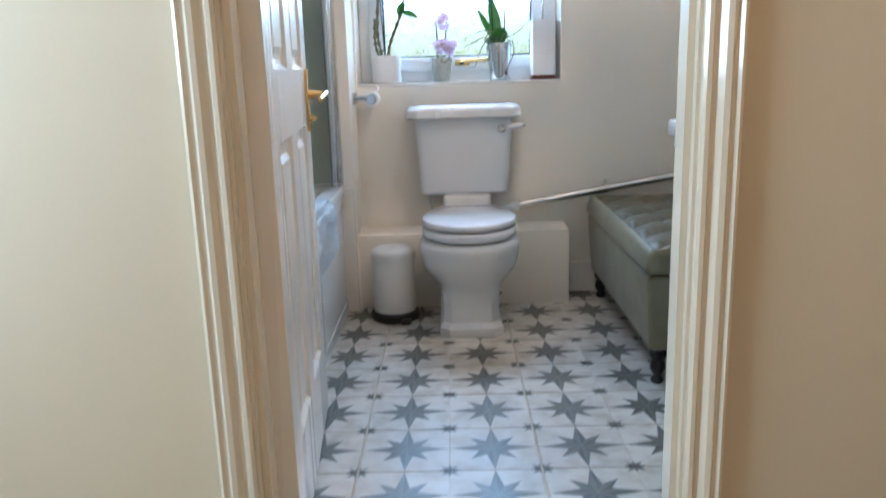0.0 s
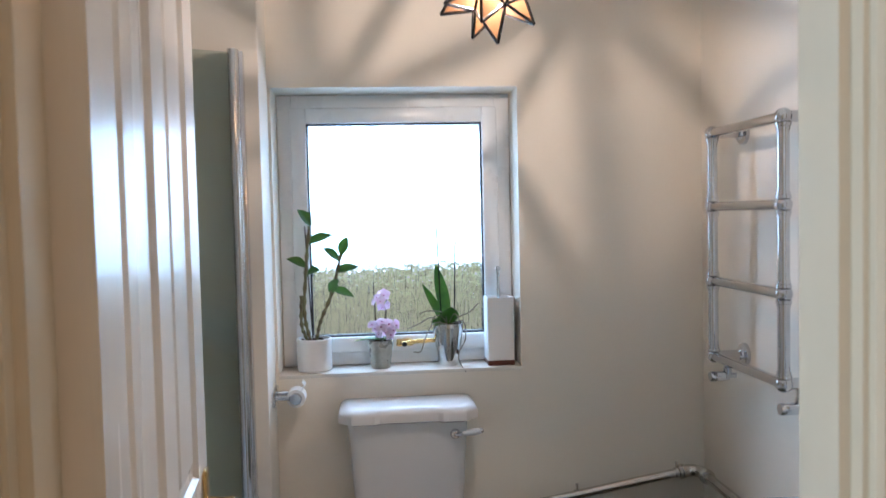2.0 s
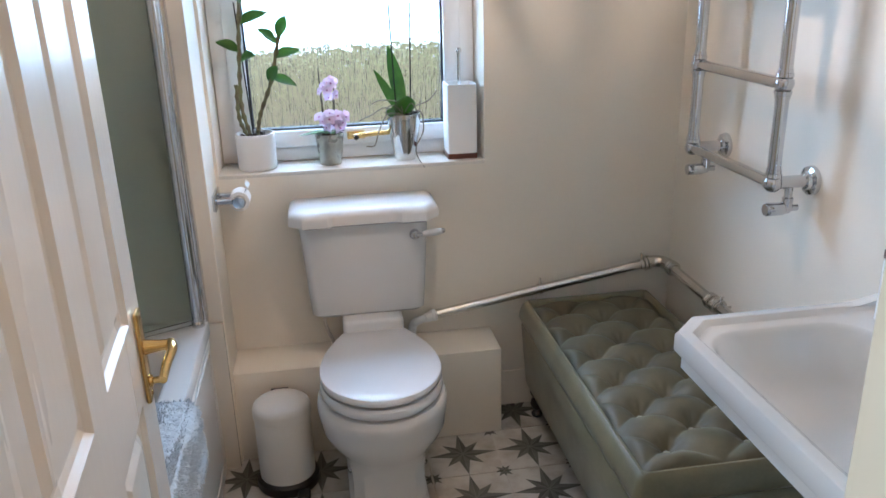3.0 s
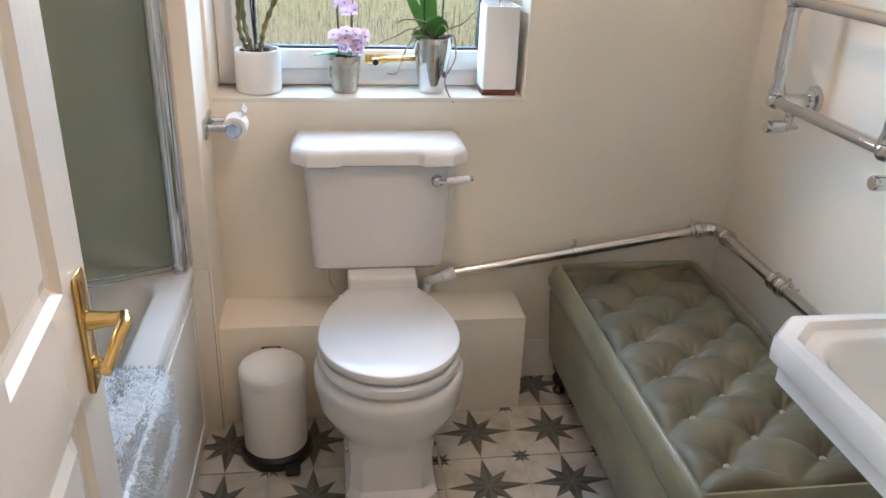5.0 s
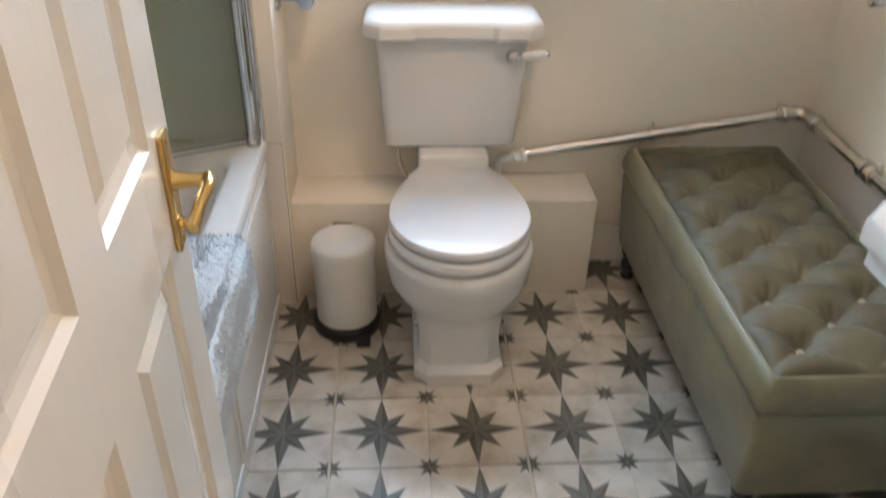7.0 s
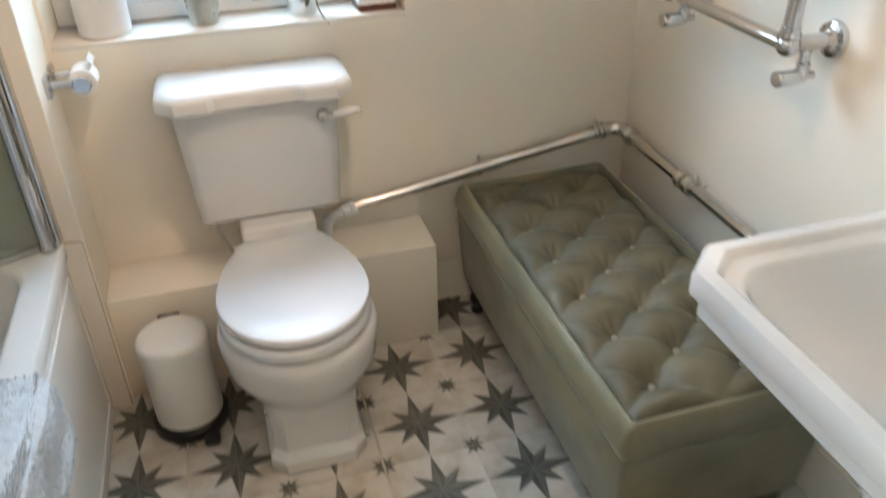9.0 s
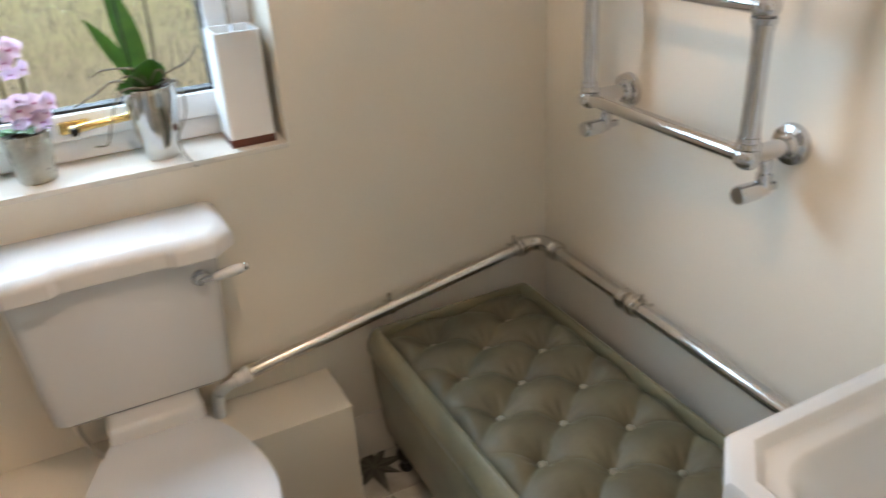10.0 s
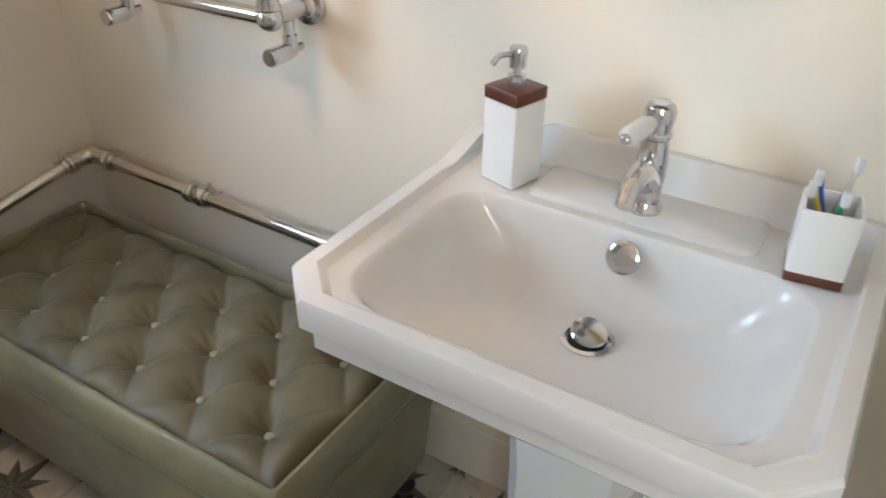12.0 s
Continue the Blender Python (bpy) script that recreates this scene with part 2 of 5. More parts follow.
def garden():
    """Plain glowing distance outside the window: bright sky over a pale fence and shrubs."""
    m = bpy.data.materials.new("garden_distance")
    m.use_nodes = True
    N, L = m.node_tree.nodes, m.node_tree.links
    out = N["Material Output"]
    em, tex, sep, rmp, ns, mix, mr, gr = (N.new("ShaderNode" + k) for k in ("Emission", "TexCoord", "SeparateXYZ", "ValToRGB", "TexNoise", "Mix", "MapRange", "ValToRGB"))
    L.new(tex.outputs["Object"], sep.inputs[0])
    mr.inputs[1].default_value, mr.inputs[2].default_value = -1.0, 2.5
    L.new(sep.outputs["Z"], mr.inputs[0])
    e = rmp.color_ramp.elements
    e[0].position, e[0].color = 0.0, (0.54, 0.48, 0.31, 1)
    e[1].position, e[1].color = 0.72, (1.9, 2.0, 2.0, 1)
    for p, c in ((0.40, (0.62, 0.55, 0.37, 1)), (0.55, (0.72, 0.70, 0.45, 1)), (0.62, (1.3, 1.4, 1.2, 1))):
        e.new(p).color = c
    L.new(mr.outputs[0], rmp.inputs[0])
    ns.inputs["Scale"].default_value, ns.inputs["Detail"].default_value = 2.2, 5
    L.new(tex.outputs["Object"], ns.inputs["Vector"])
    gr.color_ramp.elements[0].position, gr.color_ramp.elements[0].color = 0.46, (0, 0, 0, 1)
    gr.color_ramp.elements[1].position, gr.color_ramp.elements[1].color = 0.58, (1, 1, 1, 1)
    L.new(ns.outputs["Fac"], gr.inputs[0])
    mix.data_type, mix.blend_type = "RGBA", "MULTIPLY"
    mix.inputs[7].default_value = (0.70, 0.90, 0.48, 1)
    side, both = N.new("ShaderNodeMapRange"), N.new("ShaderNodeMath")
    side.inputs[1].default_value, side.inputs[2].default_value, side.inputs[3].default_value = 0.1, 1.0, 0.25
    both.operation = "MULTIPLY"
    L.new(sep.outputs["X"], side.inputs[0])
    L.new(side.outputs[0], both.inputs[0])
    L.new(gr.outputs[0], both.inputs[1])
    L.new(both.outputs[0], mix.inputs[0])
    L.new(rmp.outputs[0], mix.inputs[6])
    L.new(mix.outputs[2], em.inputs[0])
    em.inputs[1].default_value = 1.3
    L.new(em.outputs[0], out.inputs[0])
    return m


def star_tile():
    """Printed encaustic tile: an eight-pointed star in the middle and a quarter of a small star in every corner."""
    m = bpy.data.materials.new("star_pattern_tile")
    m.use_nodes = True
    N, L = m.node_tree.nodes, m.node_tree.links
    b = N["Principled BSDF"]
    tex, sep = N.new("ShaderNodeTexCoord"), N.new("ShaderNodeSeparateXYZ")
    L.new(tex.outputs["Object"], sep.inputs[0])

    def op(kind, a, c=None):
        n = N.new("ShaderNodeMath")
        n.operation = kind
        for i, v in enumerate((a, c)):
            if v is None:
                continue
            if isinstance(v, (int, float)):
                n.inputs[i].default_value = v
            else:
                L.new(v, n.inputs[i])
        return n.outputs[0]

    def rays(x, y, long, wide):
        """Two crossed lozenges: below 1 inside."""
        ax, ay = op("ABSOLUTE", x), op("ABSOLUTE", y)
        one = op("ADD", op("DIVIDE", ax, long), op("DIVIDE", ay, wide))
        two = op("ADD", op("DIVIDE", ax, wide), op("DIVIDE", ay, long))
        return op("MINIMUM", one, two)

    def star(x, y, long, wide, long2, wide2):
        u = op("MULTIPLY", op("ADD", x, y), 0.7071)
        v = op("MULTIPLY", op("SUBTRACT", x, y), 0.7071)
        return op("MINIMUM", rays(x, y, long, wide), rays(u, v, long2, wide2))

    x, y = sep.outputs["X"], sep.outputs["Y"]
    qx = op("SUBTRACT", PITCH / 2, op("ABSOLUTE", x))
    qy = op("SUBTRACT", PITCH / 2, op("ABSOLUTE", y))
    big = star(x, y, 0.110, 0.0245, 0.082, 0.0245)
    small = star(qx, qy, 0.031, 0.0110, 0.034, 0.0100)
    shape = op("MINIMUM", big, small)
    edge = N.new("ShaderNodeMapRange")
    edge.inputs[1].default_value, edge.inputs[2].default_value = 0.96, 1.05
    edge.inputs[3].default_value, edge.inputs[4].default_value = 1.0, 0.0
    L.new(shape, edge.inputs[0])
    # thin pale lines along the rays, thin grey lines from star to star
    vein = op("MINIMUM", op("MINIMUM", op("ABSOLUTE", x), op("ABSOLUTE", y)), op("MULTIPLY", op("MINIMUM", op("ABSOLUTE", op("ADD", x, y)), op("ABSOLUTE", op("SUBTRACT", x, y))), 0.7071))
    line = op("LESS_THAN", vein, 0.0008)
    ns, ns2, info = N.new("ShaderNodeTexNoise"), N.new("ShaderNodeTexNoise"), N.new("ShaderNodeObjectInfo")
    off = N.new("ShaderNodeVectorMath")
    off.operation = "ADD"
    shift = N.new("ShaderNodeCombineXYZ")
    L.new(op("MULTIPLY", info.outputs["Random"], 40), shift.inputs[0])
    L.new(tex.outputs["Object"], off.inputs[0])
    L.new(shift.outputs[0], off.inputs[1])
    ns.inputs["Scale"].default_value, ns.inputs["Detail"].default_value = 14, 6
    ns2.inputs["Scale"].default_value, ns2.inputs["Detail"].default_value = 150, 3
    for n in (ns, ns2):
        L.new(off.outputs[0], n.inputs["Vector"])

    def two(fac, a, c):
        n = N.new("ShaderNodeMix")
        n.data_type = "RGBA"
        L.new(fac, n.inputs[0])
        for i, v in ((6, a), (7, c)):
            if isinstance(v, tuple):
                n.inputs[i].default_value = (*v, 1)
            else:
                L.new(v, n.inputs[i])
        return n.outputs[2]

    stain = N.new("ShaderNodeMapRange")
    stain.inputs[1].default_value, stain.inputs[2].default_value = 0.42, 0.72
    L.new(ns.outputs["Fac"], stain.inputs[0])
    pale = two(stain.outputs[0], (0.52, 0.49, 0.43), (0.36, 0.31, 0.24))
    dark = two(stain.outputs[0], (0.052, 0.050, 0.038), (0.100, 0.094, 0.070))
    pale = two(op("MULTIPLY", line, 0.22), pale, (0.30, 0.27, 0.22))
    half = op("GREATER_THAN", op("SINE", op("MULTIPLY", op("ARCTAN2", y, x), 8)), 0)
    dark = two(op("MULTIPLY", half, 0.30), dark, (0.20, 0.19, 0.155))
    dark = two(op("MULTIPLY", line, 0.40), dark, (0.24, 0.23, 0.19))
    col = two(edge.outputs[0], pale, dark)
    hsv = N.new("ShaderNodeHueSaturation")
    L.new(op("ADD", 0.93, op("MULTIPLY", info.outputs["Random"], 0.12)), hsv.inputs["Value"])
    L.new(col, hsv.inputs["Color"])
    L.new(hsv.outputs[0], b.inputs["Base Color"])
    L.new(op("ADD", 0.26, op("MULTIPLY", ns.outputs["Fac"], 0.30)), b.inputs["Roughness"])
    bp = N.new("ShaderNodeBump")
    bp.inputs["Strength"].default_value, bp.inputs["Distance"].default_value = 0.15, 0.001
    L.new(ns2.outputs["Fac"], bp.inputs["Height"])
    L.new(bp.outputs[0], b.inputs["Normal"])
    return m


M_GARDEN = garden()
M_TILE = star_tile()


# ---- mesh helpers ----
def mesh_of(name, bm, smooth=38):
    me = bpy.data.meshes.new(name)
    bmesh.ops.recalc_face_normals(bm, faces=bm.faces)
    bm.to_mesh(me)
    bm.free()
    if smooth:
        me.polygons.foreach_set("use_smooth", [True] * len(me.polygons))
        me.set_sharp_from_angle(angle=radians(smooth))
    return me


def solo(name, bm, material, label="", category="", kind="", group="", smooth=38):
    """A thing, or a piece of the setting, that is one mesh."""
    ob = new(name, mesh_of(name, bm, smooth))
    ob.data.materials.append(material)
    return tagged(ob, label, category, group, kind)


def thing(name, at, label, category, group="", kind=""):
    ob = new(name)
    ob.location = at
    ob.empty_display_size = 0.05
    return tagged(ob, label, category, group, kind)


def part(name, bm, material, parent, label="", smooth=38):
    """One mesh, given in world metres, under a thing or under a part."""
    ob = new(name, mesh_of(name, bm, smooth))
    ob.data.materials.append(material)
    ob.parent = parent
    if parent.type == "EMPTY":
        ob.matrix_parent_inverse = Matrix.Translation(-parent.location)
    return tagged(ob, label)


def box(x0, x1, y0, y1, z0, z1, bevel=0.0, seg=2, bm=None):
    bm = bm or bmesh.new()
    made = bmesh.ops.create_cube(bm, size=1, matrix=Matrix.LocRotScale(((x0 + x1) / 2, (y0 + y1) / 2, (z0 + z1) / 2), None, (x1 - x0, y1 - y0, z1 - z0)))
    if bevel:
        edges = {e for v in made["verts"] for e in v.link_edges}
        bmesh.ops.bevel(bm, geom=list(edges), offset=bevel, segments=seg, affect="EDGES", profile=0.5)
    return bm


def rr(x0, x1, y0, y1, c, z, k=6, arc=True):
    """A closed outline: a rectangle whose corners are rounded by c (arc) or cut off straight. c may be (front, back) for low and high y."""
    cf, cb = c if isinstance(c, tuple) else (c, c)
    pts = []
    for sx, sy, a0, r in ((1, -1, -90, cf), (1, 1, 0, cb), (-1, 1, 90, cb), (-1, -1, 180, cf)):
        cx, cy = (x1 - r if sx > 0 else x0 + r), (y1 - r if sy > 0 else y0 + r)
        p, q = radians(a0), radians(a0 + 90)
        for i in range(k + 1):
            if arc:
                a = p + (q - p) * i / k
                pts.append((cx + r * math.cos(a), cy + r * math.sin(a), z))
            else:
                f = i / k
                pts.append((cx + r * (math.cos(p) * (1 - f) + math.cos(q) * f), cy + r * (math.sin(p) * (1 - f) + math.sin(q) * f), z))
    return pts


def loft(rings, low=True, high=True, bm=None, close=True):
    bm = bm or bmesh.new()
    rows = [[bm.verts.new(p) for p in ring] for ring in rings]
    n = len(rows[0])
    for a, b in zip(rows, rows[1:]):
        for i in range(n if close else n - 1):
            j = (i + 1) % n
            bm.faces.new((a[i], a[j], b[j], b[i]))
    if low:
        bm.faces.new(rows[0][::-1])
    if high:
        bm.faces.new(rows[-1])
    return bm


def lathe(cx, cy, profile, n=40, low=True, high=True, bm=None):
    """Rings of (radius, z) round a vertical axis."""
    return loft([[(cx + r * math.cos(2 * math.pi * i / n), cy + r * math.sin(2 * math.pi * i / n), z) for i in range(n)] for r, z in profile], low, high, bm)


def tube(points, r, n=14, bm=None, radii=None, caps=True):
    """A round bar along points."""
    pts = [Vector(p) for p in points]
    rings = []
    up = Vector((0.31, 0.17, 0.93))
    for i, p in enumerate(pts):
        d = (pts[min(i + 1, len(pts) - 1)] - pts[max(i - 1, 0)]).normalized()
        a = d.cross(up)
        if a.length < 0.2:
            a = d.cross(Vector((1, 0.2, 0)))
        a.normalize()
        b = d.cross(a)
        rad = radii[i] if radii else r
        rings.append([p + rad * (math.cos(2 * math.pi * j / n) * a + math.sin(2 * math.pi * j / n) * b) for j in range(n)])
    return loft(rings, caps, caps, bm)


def turned(p, q, profile, n=20, bm=None):
    """A turned piece along p to q; profile rows are (share of the way, radius)."""
    p, q = Vector(p), Vector(q)
    d = (q - p).normalized()
    a = d.cross(Vector((0.31, 0.17, 0.93))).normalized()
    b = d.cross(a)
    return loft([[p + (q - p) * f + r * (math.cos(2 * math.pi * j / n) * a + math.sin(2 * math.pi * j / n) * b) for j in range(n)] for f, r in profile], True, True, bm)


def ball(c, r, bm=None, squash=(1, 1, 1), u=16, v=10):
    bm = bm or bmesh.new()
    bmesh.ops.create_uvsphere(bm, u_segments=u, v_segments=v, radius=r, matrix=Matrix.LocRotScale(Vector(c), None, Vector(squash)))
    return bm


def bend(points, steps=8):
    """A smooth path through points (Catmull-Rom)."""
    p = [Vector(q) for q in points]
    p = [2 * p[0] - p[1], *p, 2 * p[-1] - p[-2]]
    path = []
    for i in range(1, len(p) - 2):
        for s in range(steps):
            t = s / steps
            path.append(0.5 * (2 * p[i] + (p[i + 1] - p[i - 1]) * t + (2 * p[i - 1] - 5 * p[i] + 4 * p[i + 1] - p[i + 2]) * t * t + (3 * p[i] - p[i - 1] - 3 * p[i + 1] + p[i + 2]) * t ** 3))
    return path + [p[-2]]


def sweep(profile, path, bm=None):
    """A moulding: a closed profile of (out, along the wall's normal) offsets carried from point to point; path rows are (point, out axis, normal axis)."""
    return loft([[Vector(p) + u * Vector(a) + w * Vector(b) for u, w in profile] for p, a, b in path], True, True, bm)


# ---- setting ----
HX0, HX1, HY0 = -1.62, 1.75, -4.2      # the hall round the doorway
T = 0.10
floor = solo("floor", box(LEFT - T, RIGHT + T, FRONT - 0.001, BACK + 0.25, -0.10, -0.0035), M_GROUT, "pale grouted bathroom floor under star tiles", "floor", "structure", smooth=0)
solo("floor_hall", box(HX0 - T, HX1 + T, HY0 - T, HALL + 0.02, -0.10, -0.002), M_CARPET, "beige carpeted hall floor", "floor", "structure", smooth=0)
solo("threshold", box(OPEN_L, OPEN_R, HALL + 0.02, FRONT - 0.001, -0.09, 0.004, 0.003), M_THRESH, "oak strip in the doorway", "threshold", "structure")

bm = box(LEFT - T, WIN_L, BACK, BACK + 0.22, -0.1, CEIL)
box(WIN_R, RIGHT + T, BACK, BACK + 0.22, -0.1, CEIL, bm=bm)
box(WIN_L, WIN_R, BACK, BACK + 0.22, -0.1, WIN_B, bm=bm)
box(WIN_L, WIN_R, BACK, BACK + 0.22, WIN_T, CEIL, bm=bm)
solo("wall_back", bm, M_WALL, "cream painted wall with the window opening", "wall", "structure", smooth=0)
solo("wall_right", box(RIGHT, RIGHT + T, FRONT, BACK, -0.1, CEIL), M_WALL, "cream painted wall behind basin and towel rail", "wall", "structure", smooth=0)
solo("wall_left", box(LEFT - T, LEFT, FRONT, END_Y, -0.1, CEIL), M_WALL, "cream painted wall along the bath", "wall", "structure", smooth=0)
solo("wall_bath_end", box(LEFT - T, PILLAR_X, END_Y, BACK, -0.1, CEIL, 0.003), M_WALL, "cream painted wall end beside the window", "wall", "structure", smooth=0)
bm = box(LEFT - T, OPEN_L - 0.03, HALL + 0.003, FRONT, -0.1, CEIL)
box(OPEN_R + 0.03, RIGHT + T, HALL + 0.003, FRONT, -0.1, CEIL, bm=bm)
box(OPEN_L - 0.03, OPEN_R + 0.03, HALL + 0.003, FRONT, OPEN_H + 0.03, CEIL, bm=bm)
solo("wall_front", bm, M_WALL, "cream painted wall with the doorway", "wall", "structure", smooth=0)
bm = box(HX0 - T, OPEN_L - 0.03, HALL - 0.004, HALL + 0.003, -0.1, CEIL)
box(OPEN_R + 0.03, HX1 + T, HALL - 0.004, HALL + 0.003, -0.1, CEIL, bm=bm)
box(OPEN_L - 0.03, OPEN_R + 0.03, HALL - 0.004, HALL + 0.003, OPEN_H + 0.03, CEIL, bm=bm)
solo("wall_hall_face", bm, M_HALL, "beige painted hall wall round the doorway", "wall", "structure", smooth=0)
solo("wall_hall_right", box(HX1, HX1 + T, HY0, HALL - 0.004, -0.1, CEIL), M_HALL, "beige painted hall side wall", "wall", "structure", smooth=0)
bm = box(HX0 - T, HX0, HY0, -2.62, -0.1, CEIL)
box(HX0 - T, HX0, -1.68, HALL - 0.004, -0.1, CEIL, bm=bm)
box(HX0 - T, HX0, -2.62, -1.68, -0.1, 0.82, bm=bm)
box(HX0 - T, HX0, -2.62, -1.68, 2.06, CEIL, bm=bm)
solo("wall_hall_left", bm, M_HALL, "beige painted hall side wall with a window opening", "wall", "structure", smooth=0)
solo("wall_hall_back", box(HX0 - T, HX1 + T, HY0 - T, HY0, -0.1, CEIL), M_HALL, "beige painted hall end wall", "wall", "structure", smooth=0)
solo("ceiling", box(LEFT - T, RIGHT + T, HALL - 0.004, BACK + 0.22, CEIL, CEIL + 0.1), M_CEIL, "white painted bathroom ceiling", "ceiling", "structure", smooth=0)
solo("ceiling_hall", box(HX0 - T, HX1 + T, HY0 - T, HALL - 0.004, CEIL, CEIL + 0.1), M_CEIL, "white painted hall ceiling", "ceiling", "structure", smooth=0)
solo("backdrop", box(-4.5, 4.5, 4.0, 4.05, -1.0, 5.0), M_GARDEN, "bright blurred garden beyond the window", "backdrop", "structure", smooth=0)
solo("ground", box(-60, 60, BACK + 0.22, 80, -0.5, -0.4), mat("lawn", (0.08, 0.12, 0.04), 0.9, vary=0.2, scale=3, grain=60, bump=0.6), "green lawn outside the window", "ground", "structure", smooth=0)

# boxed-in pipes behind the pan
solo("pipe_boxing", box(PILLAR_X - 0.002, 0.606, 0.337, BACK + 0.01, -0.004, 0.305, 0.004), M_WALL, "low cream painted boxing along the wall behind the toilet", "boxing", "structure")

# skirting: a moulded board
SKIRT = [(0, -0.02), (0.016, -0.02), (0.016, 0.085), (0.012, 0.098), (0.012, 0.106), (0.007, 0.118), (0.005, 0.125), (0, 0.128)]


def skirting(p, q, out):
    o = Vector(out)
    return sweep(SKIRT, [(p, o, (0, 0, 1)), (q, o, (0, 0, 1))])


solo("baseboard", skirting((0.606, BACK + 0.002, 0), (RIGHT, BACK + 0.002, 0), (0, -1, 0)), M_GLOSS, "white moulded skirting board", "skirting", "structure")
solo("baseboard_right", skirting((RIGHT + 0.002, BACK, 0), (RIGHT + 0.002, FRONT, 0), (-1, 0, 0)), M_GLOSS, "white moulded skirting board", "skirting", "structure")

# door lining, stops and architraves
bm = box(OPEN_L - 0.03, OPEN_L, HALL - 0.006, FRONT + 0.002, -0.002, OPEN_H)
box(OPEN_R, OPEN_R + 0.03, HALL - 0.006, FRONT + 0.002, -0.002, OPEN_H, bm=bm)
box(OPEN_L - 0.03, OPEN_R + 0.03, HALL - 0.006, FRONT + 0.002, OPEN_H, OPEN_H + 0.03, bm=bm)
box(OPEN_R - 0.012, OPEN_R, HALL + 0.012, FRONT - 0.043, 0.004, OPEN_H, bm=bm)
box(OPEN_L, OPEN_L + 0.012, HALL + 0.012, FRONT - 0.043, 0.004, OPEN_H, bm=bm)
box(OPEN_L + 0.012, OPEN_R - 0.012, HALL + 0.012, FRONT - 0.043, OPEN_H - 0.012, OPEN_H, bm=bm)
solo("door_frame", bm, M_TRIM_WARM_LIT, "white gloss door lining with stops", "door frame", "structure", smooth=0)
ARCH = [(0.0, 0.0), (0.0, 0.012), (0.006, 0.017), (0.014, 0.017), (0.018, 0.013), (0.026, 0.013), (0.036, 0.022), (0.046, 0.024), (0.052, 0.019), (0.058, 0.019), (0.064, 0.024), (0.070, 0.022), (0.072, 0.016), (0.072, 0.0)]
ARCH = [(0.90 * u, w) for u, w in ARCH]


def architrave(y, ny, name):
    a, b, h = OPEN_L - 0.006, OPEN_R + 0.006, OPEN_H + 0.006
    n = (0, ny, 0)
    path = [((a, y, 0), (-1, 0, 0), n), ((a, y, h), (-1, 0, 1), n), ((b, y, h), (1, 0, 1), n), ((b, y, 0), (1, 0, 0), n)]
    solo(name, sweep(ARCH, path), M_TRIM_WARM_LIT, "white gloss moulded architrave round the doorway", "architrave", "structure", smooth=24)


architrave(HALL - 0.004, -1, "trim_hall")
architrave(FRONT, 1, "trim_bathroom")
plate = tagged(new("strike_plate", mesh_of("strike_plate", box(OPEN_R - 0.0015, OPEN_R + 0.002, FRONT - 0.032, FRONT - 0.012, 0.84, 0.96))), "small brass strike plate", "strike plate", kind="structure")
plate.data.materials.append(M_BRASS)


